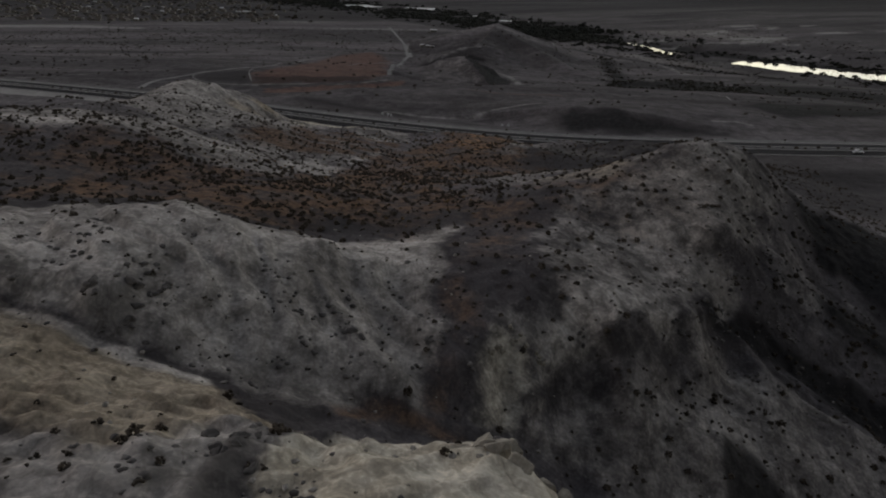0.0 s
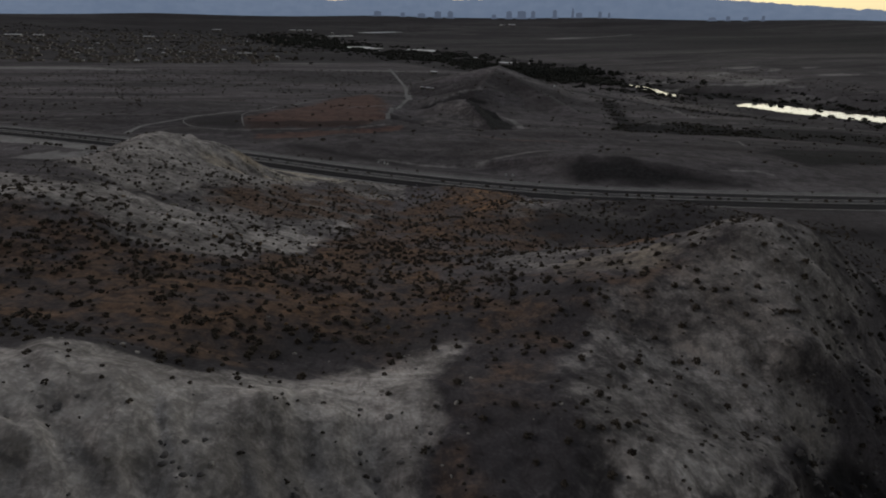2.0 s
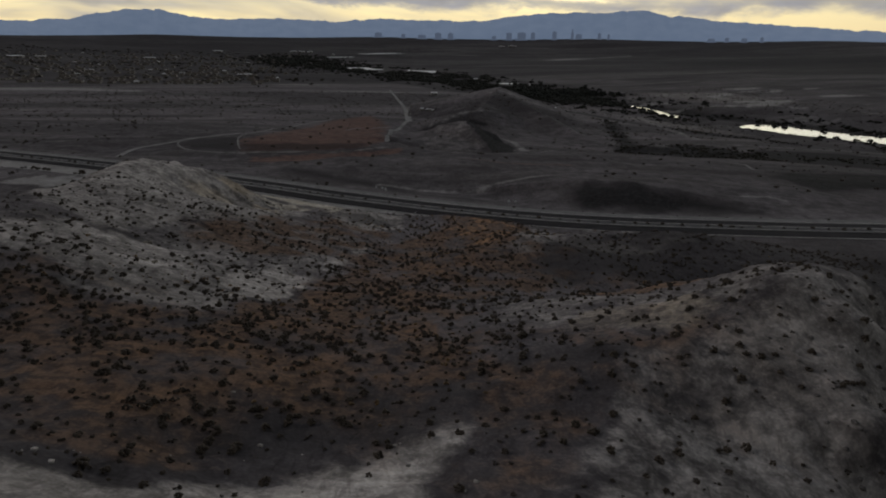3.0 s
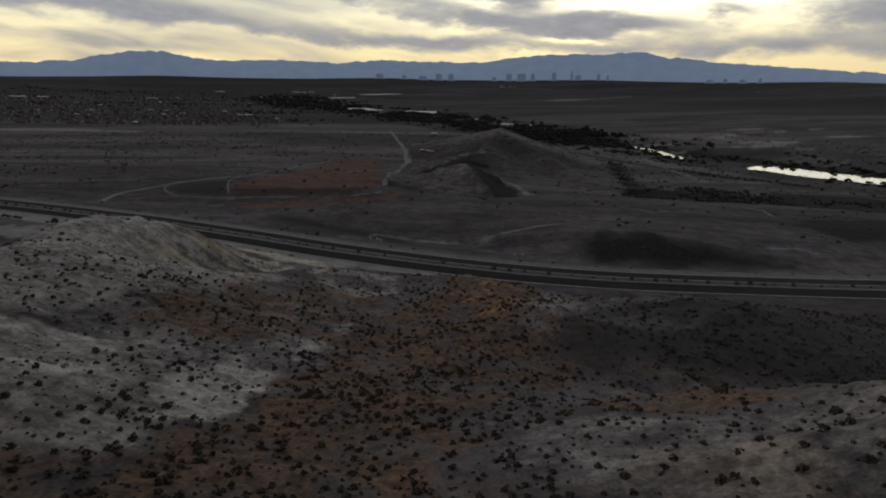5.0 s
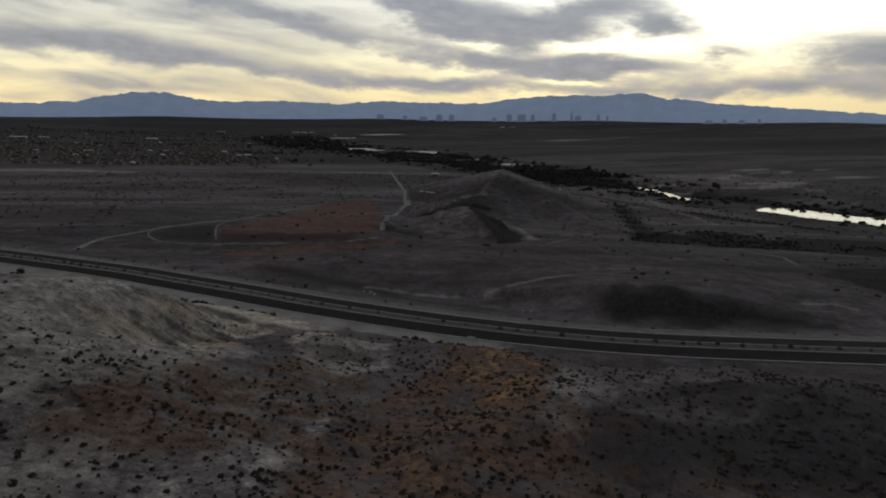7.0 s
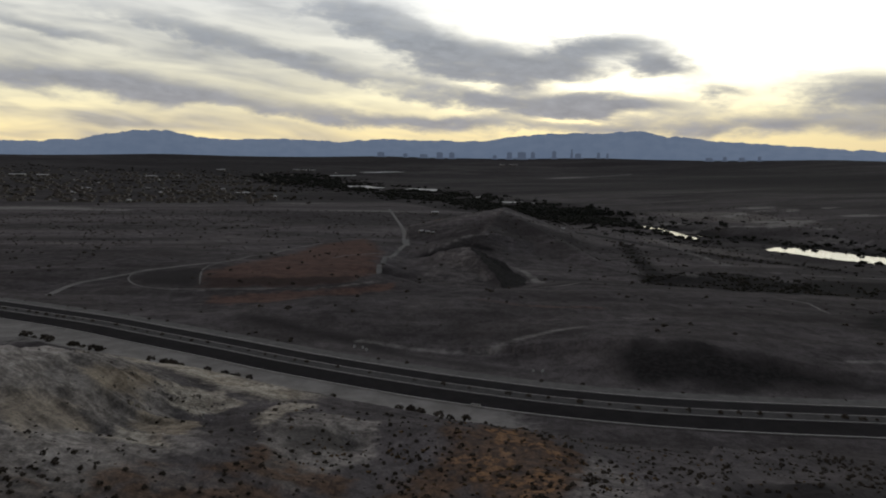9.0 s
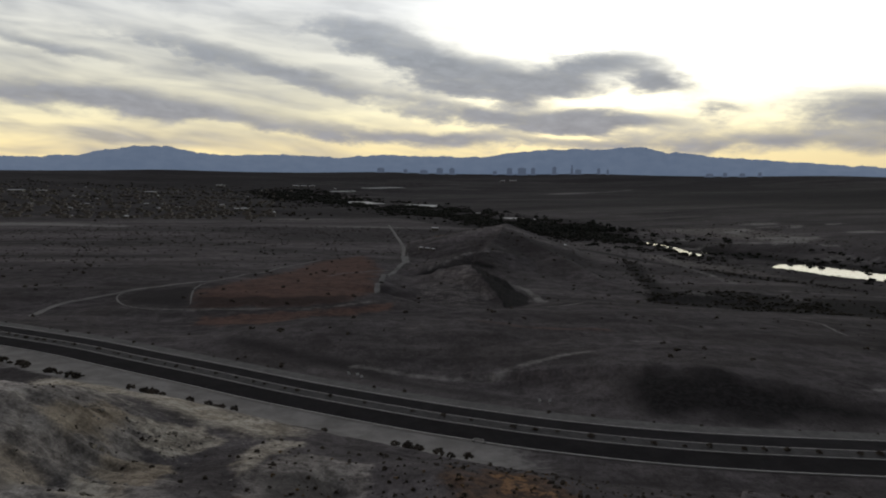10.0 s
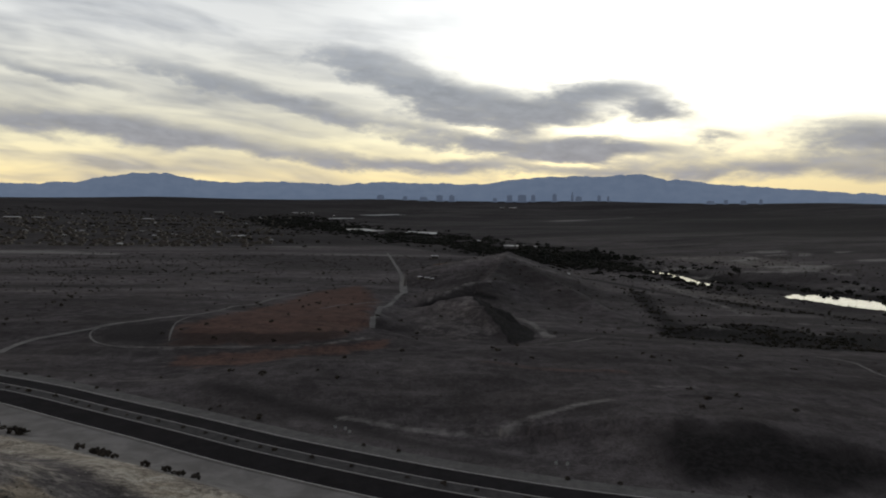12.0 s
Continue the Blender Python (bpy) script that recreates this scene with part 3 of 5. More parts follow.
    col = n.mix(n.math("MULTIPLY", edge(s.outputs[2], 0.4), 0.9), col, n.mix(n.step(mid, 0.3, 0.7), (0.090, 0.055, 0.046), (0.152, 0.088, 0.069)))
    col = n.mix(n.step(grit, 0.42, 0.75), col, (1.28, 1.265, 1.25), "MULTIPLY")
    col = n.mix(n.step(fine, 0.56, 0.36), col, n.mix(0.22, col, (0.03, 0.026, 0.024)))
    scab = n.noise(p, 0.26, 5, 0.62, 0.6)
    slant = n.add("ShaderNodeMapping", Vector=p)
    slant.inputs["Scale"].default_value = (0.30, 0.13, 0.2)
    slant.inputs["Rotation"].default_value = (0, 0, 0.6)
    crease = n.math("ABSOLUTE", n.math("SUBTRACT", n.noise(slant.outputs[0], 1.0, 4, 0.55, 0.8), 0.5))
    crust = n.noise(p, 0.75, 4, 0.6, 0.4)
    # crevices of the bump painted darker, their shade put into the colour
    col = n.mix(n.math("MULTIPLY", n.step(crease, 0.045, 0.0), 0.36), col, (0.42, 0.40, 0.39), "MULTIPLY")
    col = n.mix(n.step(crust, 0.44, 0.34), col, (0.82, 0.815, 0.81), "MULTIPLY")
    col = n.mix(n.math("MULTIPLY", n.step(scab, 0.50, 0.37), 0.22), col, n.mix(0.7, col, (0.028, 0.025, 0.023)))
    col = n.mix(n.step(scab, 0.54, 0.68), col, (1.18, 1.175, 1.17), "MULTIPLY")
    pebble = n.add("ShaderNodeTexVoronoi", Vector=p, Scale=0.9, Randomness=1.0)
    speck = n.math("MULTIPLY", n.step(pebble.outputs["Distance"], 0.22, 0.12), n.step(mid, 0.45, 0.6))
    col = n.mix(n.math("MULTIPLY", speck, 0.35), col, n.mix(0.75, col, (0.03, 0.028, 0.026)))
    # dark soil, and the shade painted in hollows and on steep faces
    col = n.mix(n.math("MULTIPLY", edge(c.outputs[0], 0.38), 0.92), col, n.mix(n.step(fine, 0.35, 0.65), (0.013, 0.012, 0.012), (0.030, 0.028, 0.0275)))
    col = n.mix(n.math("MULTIPLY", edge(c.outputs[2], 0.3), 0.9), col, n.mix(n.step(mid, 0.3, 0.7), (0.19, 0.178, 0.166), (0.285, 0.27, 0.255)))
    height = n.math("ADD", n.math("MULTIPLY", fine, 1.0), n.math("MULTIPLY", grit, 0.14))
    n.finish(col, 0.95, n.math("ADD", n.math("ADD", height, n.math("MULTIPLY", crease, 0.5)), n.math("MULTIPLY", scab, 0.8)), 0.4, 0.45, spec=0.02)
    return m


def plain_material(name, dark, light, scale, rough=0.9, bump=0.3, dist=0.03, spec=0.2):
    m, n = material(name)
    p = n.place()
    a, b = n.noise(p, scale, 5, 0.6), n.noise(p, scale * 9, 4, 0.65)
    col = n.mix(n.step(a, 0.3, 0.7), dark, light)
    col = n.mix(n.step(b, 0.35, 0.75), n.mix(0.35, col, tuple(0.45 * v for v in dark)), col)
    n.finish(col, rough, b, bump, dist, spec=spec)
    return m


def water_material(name, ripple, rough):
    m, n = material(name)
    p = n.place()
    n.finish(n.mix(n.noise(p, 0.05, 3), (0.016, 0.018, 0.016), (0.026, 0.026, 0.022)), rough, n.noise(p, 0.35, 3), ripple, 0.5, spec=1.0)
    return m


def leaf_material(name, dark, light):
    m, n = material(name)
    info = n.add("ShaderNodeObjectInfo").outputs["Random"]
    isl = n.add("ShaderNodeNewGeometry").outputs["Random Per Island"]
    col = n.mix(isl, dark, light)
    col = n.mix(n.math("MULTIPLY", info, 0.5), col, n.mix(0.5, col, (0.10, 0.075, 0.05)))
    n.finish(col, 0.85, spec=0.1)
    return m


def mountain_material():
    """Far range as a backdrop of distance: evening haze painted in as a dim blue emission."""
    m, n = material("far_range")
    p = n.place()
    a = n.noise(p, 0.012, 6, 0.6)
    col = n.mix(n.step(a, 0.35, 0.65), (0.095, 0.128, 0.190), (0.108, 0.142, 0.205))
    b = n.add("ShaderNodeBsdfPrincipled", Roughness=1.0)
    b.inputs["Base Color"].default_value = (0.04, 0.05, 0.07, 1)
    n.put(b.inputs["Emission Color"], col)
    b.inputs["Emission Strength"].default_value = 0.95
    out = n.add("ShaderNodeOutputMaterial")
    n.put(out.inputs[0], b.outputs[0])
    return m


GROUND = ground_material()
ASPHALT = plain_material("asphalt", (0.0155, 0.0135, 0.0145), (0.026, 0.0225, 0.0242), 0.15, 0.9, 0.2, 0.01, 0.04)
WORN = plain_material("worn_asphalt", (0.020, 0.0178, 0.019), (0.032, 0.0285, 0.0305), 0.15, 0.9, 0.2, 0.01, 0.04)
GRAVEL = plain_material("median_gravel", (0.040, 0.037, 0.037), (0.080, 0.074, 0.073), 0.4)
SHOULDER = plain_material("shoulder_gravel", (0.10, 0.095, 0.091), (0.17, 0.16, 0.153), 0.3)
CONCRETE = plain_material("kerb_concrete", (0.30, 0.29, 0.27), (0.44, 0.42, 0.40), 0.5)
WATER, RIPPLED = water_material("still_water", 0.12, 0.05), water_material("rippled_water", 0.3, 0.28)
SAGE = leaf_material("sage_leaf", (0.022, 0.0185, 0.0155), (0.064, 0.053, 0.043))
GOLD = leaf_material("dry_gold_leaf", (0.085, 0.058, 0.034), (0.185, 0.118, 0.060))
GREEN = leaf_material("riverside_leaf", (0.007, 0.0085, 0.007), (0.024, 0.025, 0.020))
BARK = plain_material("twig_bark", (0.045, 0.036, 0.030), (0.09, 0.075, 0.06), 6.0)
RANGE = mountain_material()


# ---------------------------------------------------------------- mesh helpers
def mesh_from(name, verts, faces, mat=None, shade=True):
    me = bpy.data.meshes.new(name)
    me.from_pydata(verts, [], faces)
    if mat:
        me.materials.append(mat)
    if shade:
        me.polygons.foreach_set("use_smooth", [True] * len(me.polygons))
    me.update()
    return me


def part(name, me, parent, label=""):
    ob = new(name, me)
    ob.parent = parent
    return tagged(ob, label=label)


def box_mesh(name, sx, sy, sz, mat, bevel=0.0):
    """A box on z = 0 with bevelled upright edges and top."""
    bm = bmesh.new()
    bmesh.ops.create_cube(bm, size=1.0)
    for v in bm.verts:
        v.co = Vector((v.co.x * sx, v.co.y * sy, (v.co.z + 0.5) * sz))
    if bevel:
        bmesh.ops.bevel(bm, geom=bm.edges[:], offset=bevel, segments=1, affect="EDGES")
    me = bpy.data.meshes.new(name)
    bm.to_mesh(me)
    bm.free()
    me.materials.append(mat)
    return me


# ---------------------------------------------------------------- ponds and tracks in plan
# middle line, half width, height of the water
PONDS = [([(480, 988), (490, 968), (510, 940), (545, 890), (600, 820), (700, 690)], 30, 32.0),
         ([(372, 1282), (391, 1225), (392, 1180), (393, 1110)], 9, 32.6),
         ([(424, 1144), (434, 1136)], 7, 32.4),
         ([(-125, 2440), (-70, 2470), (-5, 2400)], 60, 35.4),
         ([(-236, 2640), (-180, 2540)], 42, 35.8),
         ([(215, 1800), (258, 1770)], 16, 37.6),
         ([(-380, 3330), (-290, 3440), (-240, 3520)], 46, 53.5),
         ([(-260, 3600), (-150, 3760)], 46, 62)]
TRACKS = [([(-206, 522), (-213, 540), (-212, 564), (-198, 584), (-183, 608), (-158, 630), (-142, 668)], 2.5), ([(-142, 668), (-130, 745), (-124, 785), (-99, 859)], 1.5),
          ([(-187, 606), (-187, 584), (-171, 556), (-150, 543), (-128, 546), (-89, 538)], 0.55), ([(-133, 559), (-141, 586), (-147, 614), (-144, 641)], 0.6),
          ([(-23, 596), (-28, 650), (-28, 712), (-22, 781), (-12, 852)], 2.2), ([(-12, 846), (-14, 900), (-18, 1000)], 4.2), ([(-18, 990), (-22, 1091), (-40, 1306), (-66, 1568)], 2.6), ([(40, 594), (72, 588), (90, 592), (103, 598), (118, 614)], 1.1),
          ([(225, 493), (240, 530), (245, 555), (232, 570)], 0.9), ([(-72, 700), (-45, 770), (-20, 800)], 1.0),
          ([(-300, 1735), (-240, 1730), (-190, 1745)], 4.0), ([(655, 3260), (700, 3330), (830, 3420), (1050, 3560)], 9)]


def near_line(x, y, line, width):
    d, _ = to_line(x, y, line, 8 * np.max(width) + 20)
    return np.abs(d) / width


def pond_edge(x, y, pond):
    line, half, level = pond
    ragged = 1 + 0.28 * fbm(x / (half * 1.1), y / (half * 1.1), 3, 41)
    return near_line(x, y, line, half) / ragged


def ground_height(x, y):
    z, d = land(x, y)
    for pond in PONDS:
        e = pond_edge(x, y, pond)
        flat = smooth(6.0, 2.0, e)
        z = z * (1 - flat) + (pond[2] + 0.5) * flat
        z = np.where(e < 1.3, pond[2] + 0.5 - 2.0 * smooth(1.3, 0.8, e), z)
    return z, d


GRID = {}


def on_ground(x, y):
    """The height of the finished ground sheet at places."""
    xs, ys, z = GRID["x"], GRID["y"], GRID["z"]
    i, j = np.clip(np.searchsorted(xs, x) - 1, 0, len(xs) - 2), np.clip(np.searchsorted(ys, y) - 1, 0, len(ys) - 2)
    u, v = (x - xs[i]) / (xs[i + 1] - xs[i]), (y - ys[j]) / (ys[j + 1] - ys[j])
    return (z[j, i] * (1 - u) + z[j, i + 1] * u) * (1 - v) + (z[j + 1, i] * (1 - u) + z[j + 1, i + 1] * u) * v


def at(x, y):
    return float(on_ground(np.array([float(x)]), np.array([float(y)]))[0])


# ---------------------------------------------------------------- ground: one sheet to the horizon
def graded(lo, hi, spans, growth):
    """Grid lines: even within each span (from, to, step), then wider and wider out to lo and hi."""
    v = np.concatenate([np.arange(a, b - 0.3 * step, step) for a, b, step in spans]).tolist()
    s = spans[-1][2]
    while v[-1] < hi:
        s *= growth
        v.append(v[-1] + s)
    s = spans[0][2]
    while v[0] > lo:
        s *= growth
        v.insert(0, v[0] - s)
    return np.array(v)


def blob(x, y, cx, cy, rx, ry, turn=0.0):
    c, s = math.cos(radians(turn)), math.sin(radians(turn))
    u, v = ((x - cx) * c + (y - cy) * s) / rx, ((y - cy) * c - (x - cx) * s) / ry
    return np.exp(-(u * u + v * v) * 0.9)


def most(*masks):
    out = masks[0]
    for m in masks[1:]:
        out = np.maximum(out, m)
    return np.clip(out, 0, 2)


def band(x, y, line, width):
    """1 on a line of the plan, falling off over the width to both sides."""
    off, _ = to_line(x, y, line, 4 * width)
    return np.exp(-(off / width) ** 2)


def field(x, y, outline, soft):
    """1 inside an outline of the plan, 0 outside it, with a soft edge."""
    off, _ = to_line(x, y, [*outline, outline[0]], 3 * soft)
    inside = np.zeros(x.shape, bool)
    for (ax, ay), (bx, by) in zip(outline, [*outline[1:], outline[0]]):
        crosses = (ay > y) != (by > y)
        inside ^= crosses & (x < ax + (bx - ax) * (y - ay) / ((by - ay) or 1e-9))
    return smooth(-soft, soft, np.where(inside, 1, -1) * np.minimum(np.abs(off), 2 * soft))


def soils(x, y):
    """Which kind of earth lies where: grey gypsum, rust, mined red, white crust; dark scrub soil, cream rock, bare
    track, ochre. Grey and dark also carry painted light and shade.
    """
    # uneven borders between the kinds of earth
    stray_x, stray_y = fbm(x / 13, y / 13, 3, 61), fbm(x / 13, y / 13, 3, 67)

    def lay(weight, soft, *outline):
        reach = min(0.9 * soft + 0.6, 5.0)
        return field(x + stray_x * reach, y + stray_y * reach, outline, soft) * weight

    grey = most(
        # face of the front ridge, bench of the spur, foot of the cream hill
        lay(1.06, 4, (-120, 88), (-54, 87), (-37, 84), (-29, 86), (-17, 95), (-9, 99), (0, 106), (8, 108), (3, 88), (1, 73), (0, 62), (-9, 61), (-18, 59), (-30, 61), (-42, 63), (-120, 66)),
        lay(0.66, 6, (12, 74), (17, 90), (28, 108), (42, 129), (55, 134), (75, 140), (66, 121), (56, 106), (48, 98), (39, 88), (34, 86), (27, 80), (18, 77)),
        lay(0.56, 5, (13, 66), (17, 76), (27, 79), (38, 86), (48, 92), (66, 86), (80, 78), (60, 60), (20, 52)), lay(0.36, 4, (56, 112), (64, 120), (74, 126), (84, 118), (96, 104), (78, 104), (64, 103)),
        lay(0.9, 2, (-60, 37), (-21, 37.7), (-16.4, 40.3), (-14.3, 45), (-11, 37.7), (-10, 30), (-20, 20), (-60, 20)),
        # white hill and the slopes west of the swale
        lay(0.75, 6, (-92, 210), (-98, 250), (-90, 300), (-80, 330), (-61, 318), (-36, 264), (-41, 228), (-55, 214), (-61, 190), (-64, 181), (-80, 190)),
        lay(0.7, 5, (-66, 183), (-57, 187), (-50, 188), (-37, 182), (-29, 157), (-32, 146), (-40, 140), (-60, 148), (-100, 146), (-150, 156), (-100, 165)),
        lay(0.7, 2.5, (-28, 280), (-21, 298), (-5.7, 298), (-4.7, 272), (-15.5, 247), (-24.6, 249)),
        # pale flats on both banks of the river
        lay(0.55, 30, (440, 1500), (600, 1430), (650, 1200), (540, 1150), (470, 1330)), lay(0.5, 12, (325, 1125), (392, 985), (425, 895), (360, 915), (300, 1060)),
        # lit face of the front mound, its light painted in as paler grey
        lay(0.3, 5, (0, 700), (18, 728), (44, 728), (50, 700), (60, 640), (30, 615), (0, 640)),
        # slope along the west of the swale
        lay(0.5, 9, (-22, 163), (-12, 234), (-24, 250), (-50, 240), (-60, 200), (-54, 160), (-34, 150)),
        # ridge and knoll east of the swale
        lay(0.5, 4, (14, 164), (28, 159), (41, 152), (54, 150), (70, 158), (90, 152), (60, 140), (45, 130), (37, 140), (33, 149), (22, 139), (13, 143)),
        lay(0.5, 3, (32, 262), (46, 280), (45, 240), (33, 215), (25, 215)),
        lay(0.5, 3, (36, 230), (52, 248), (62, 241), (65, 230), (80, 240), (88, 240), (64, 225), (43, 224)))
    white = most(
        lay(0.82, 5, (-80, 84), (-50, 82), (-39, 78), (-31, 83), (-17, 92), (-8, 97), (0, 103), (0, 88), (-10, 80), (-21, 75), (-20, 69), (-26, 71), (-34, 69), (-40, 66), (-80, 72)),
        lay(0.8, 2, (-29, 82), (-17.4, 90), (-8.5, 95), (0, 102), (7, 106), (0, 95), (-8.2, 88.2), (-16.7, 84.5), (-27.9, 80)),
        lay(0.62, 1.6, (13, 71), (15, 77.5), (18, 83), (24, 88), (31, 88), (38, 88), (34, 85.6), (27, 80), (22, 79.4), (17.6, 76.8)),
        lay(0.95, 0.9, (-41, 61.2), (-35.3, 60), (-30.1, 59.7), (-24.7, 57.6), (-21.5, 57.6), (-20.4, 55), (-26.4, 55.5), (-33, 57.3), (-39.5, 58.5)),
        lay(0.62, 1.2, (-22, 71), (-14, 70), (-8, 66), (-9, 65), (-16, 67)), lay(0.62, 1.2, (-15, 78), (-9, 77), (-5, 72), (-7, 71), (-12, 75)), lay(0.6, 1.0, (-27, 66), (-19, 64), (-17, 62), (-26, 64)),
        lay(0.6, 4, (-88, 222), (-94, 252), (-90, 300), (-78, 318), (-72, 285), (-62, 262), (-48, 250), (-59, 233), (-69, 224)),
        lay(0.42, 5, (14, 96), (22, 116), (32, 126), (44, 124), (36, 106), (24, 94)), lay(0.5, 4, (-46, 63), (-30, 61), (-18, 62), (-9, 64), (-7, 72), (-18, 74), (-32, 69)),
        lay(0.95, 2, (-37.5, 182), (-28.6, 194), (-23.7, 185.4), (-22.4, 170), (-26, 158), (-33, 154), (-34.7, 167)),
        lay(0.7, 2, (-68, 180), (-59, 186), (-50, 188), (-51.7, 182), (-60, 174)), lay(0.7, 2, (-53, 162), (-49.4, 167.4), (-42.5, 169.2), (-46, 162), (-51, 158)),
        band(x, y, [(-150, 157), (-100, 148), (-70, 149)], 8) * 0.7, band(x, y, [(-20, 196), (-14, 226)], 3) * 0.5)
    swale = fbm(x / 10, y / 10, 3, 37)
    rust = most(
        lay(0.42, 4, (8, 108), (24, 128), (39, 131), (38, 119), (22, 111), (14, 94), (10, 77), (7, 71), (6, 66), (7, 64), (3, 62), (0, 62), (1, 70), (2, 77), (4, 89)),
        lay(0.55, 2.5, (-10.7, 59.5), (-2.8, 61.9), (3.3, 61.3), (11.8, 63.5), (13.6, 62.4), (5, 57), (-2.7, 58), (-9.3, 56.9)),
        lay(0.8, 8, (-22, 179), (-18, 203), (-4, 253), (15, 274), (34, 270), (25, 212), (12, 179), (10, 143), (0, 120), (-24, 118), (-60, 108), (-40, 122), (-26, 153)),
        lay(0.8, 4, (-10, 212), (1, 244), (8, 284), (24, 290), (38, 282), (30, 229), (17, 203), (2, 204)), lay(1.2, 4, (8, 270), (14, 288), (30, 288), (38, 270), (26, 228), (18, 235)),
        lay(0.8, 3, (26, 168), (32, 176), (46, 182), (64, 180), (80, 176), (76, 168), (56, 168), (30, 163)),
        lay(0.7, 5, (-59, 210), (-54, 226), (-27, 265), (-4, 256), (-19, 210), (-32, 199), (-48, 194)),
        lay(0.85, 3, (36, 187), (47, 172), (53, 163), (60, 160), (50, 152), (39, 155), (30, 163)),
        lay(0.8, 5, (-60, 98), (-30, 97), (-12, 106), (0, 118), (-20, 130), (-60, 120)), blob(x, y, -55, 108, 30, 5) * 0.6, lay(0.62, 6, (32, 237), (43, 221), (40, 206), (30, 184), (11, 172), (12, 205)), blob(x, y, -30, 128, 75, 22, -8) * 0.62,
        blob(x, y, 70, 200, 50, 14) * 0.5, lay(1.25, 12, (8, 1130), (28, 1320), (100, 1440), (90, 1330), (50, 1200))) * (0.55 + 0.75 * smooth(-0.35, 0.4, swale))
    red = most(lay(0.8, 10, (-129, 550), (-142, 603), (-117, 702), (-103, 834), (-61, 931), (-36, 800), (-30, 640), (-27, 600), (-40, 566), (-74, 548)),
               lay(0.75, 5, (-112, 500), (-118, 530), (-83, 532), (-39, 554), (-12, 567), (-11, 548), (-47, 529), (-78, 497)),
               band(x, y, [(37, 501), (72, 491), (98, 490)], 5) * 0.5)
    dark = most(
        # shade painted into the hollows and faces east of the spur; dark rock patches
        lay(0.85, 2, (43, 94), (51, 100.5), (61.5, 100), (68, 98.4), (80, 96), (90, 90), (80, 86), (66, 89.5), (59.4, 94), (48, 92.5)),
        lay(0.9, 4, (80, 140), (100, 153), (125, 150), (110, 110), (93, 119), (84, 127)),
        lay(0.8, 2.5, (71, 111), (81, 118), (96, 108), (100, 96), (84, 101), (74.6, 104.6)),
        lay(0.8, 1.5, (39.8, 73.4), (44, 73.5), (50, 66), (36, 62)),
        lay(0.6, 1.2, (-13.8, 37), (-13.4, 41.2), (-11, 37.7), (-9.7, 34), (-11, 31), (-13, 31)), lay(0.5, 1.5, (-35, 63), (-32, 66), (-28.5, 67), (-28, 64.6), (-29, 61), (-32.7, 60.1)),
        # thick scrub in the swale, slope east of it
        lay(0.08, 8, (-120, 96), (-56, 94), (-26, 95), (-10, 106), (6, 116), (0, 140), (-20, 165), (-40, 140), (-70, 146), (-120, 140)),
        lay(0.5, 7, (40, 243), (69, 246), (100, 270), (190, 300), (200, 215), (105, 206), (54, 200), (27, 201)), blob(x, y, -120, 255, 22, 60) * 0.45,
        # darker hollow between the eastern knolls, darker patch by the small western knoll
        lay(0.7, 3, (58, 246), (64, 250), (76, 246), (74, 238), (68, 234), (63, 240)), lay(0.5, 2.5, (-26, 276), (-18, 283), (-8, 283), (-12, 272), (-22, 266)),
        # shade painted on knoll face, mound face and terrace cut; darker mined-field strips
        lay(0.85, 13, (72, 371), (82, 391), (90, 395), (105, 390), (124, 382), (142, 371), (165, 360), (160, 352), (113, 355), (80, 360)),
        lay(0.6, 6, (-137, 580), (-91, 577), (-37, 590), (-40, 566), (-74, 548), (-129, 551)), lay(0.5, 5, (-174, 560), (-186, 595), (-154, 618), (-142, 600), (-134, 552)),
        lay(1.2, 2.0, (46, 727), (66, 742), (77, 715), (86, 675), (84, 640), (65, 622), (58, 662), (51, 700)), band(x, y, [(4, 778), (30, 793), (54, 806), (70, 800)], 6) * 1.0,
        band(x, y, [(-80, 455), (-30, 424), (0, 398), (32, 380)], 8) * 0.55,
        # washes and far thickets; darker far plain and right-hand upland
        lay(1.05, 9, (190, 665), (187, 702), (214, 760), (300, 740), (304, 690), (345, 660), (330, 620), (262, 600), (233, 640)), band(x, y, [(261, 981), (230, 850), (216, 733)], 12) * 0.8,
        lay(0.9, 10, (290, 620), (330, 720), (420, 700), (480, 600), (420, 560)), lay(0.9, 8, (215, 452), (270, 520), (340, 520), (330, 440), (221, 408)),
        band(x, y, [(150, 1220), (200, 1150), (330, 940), (430, 800)], 20) * 0.7, blob(x, y, 170, 270, 90, 30) * 0.7,
        band(x, y, [(760, 640), (600, 850), (545, 985), (440, 1120), (385, 1290), (290, 1420), (200, 1700), (60, 1980), (-40, 2260)], 34) * 0.9,
        blob(x, y, 1900, 2500, 1300, 1000) * 1.2, smooth(1400, 2100, y) * 0.55, lay(0.6, 30, (60, 1560), (330, 1420), (420, 1300), (380, 1700), (180, 2100), (-60, 2400), (-420, 2700), (-300, 2300)), smooth(200, 380, x) * smooth(480, 640, y) * 0.38)
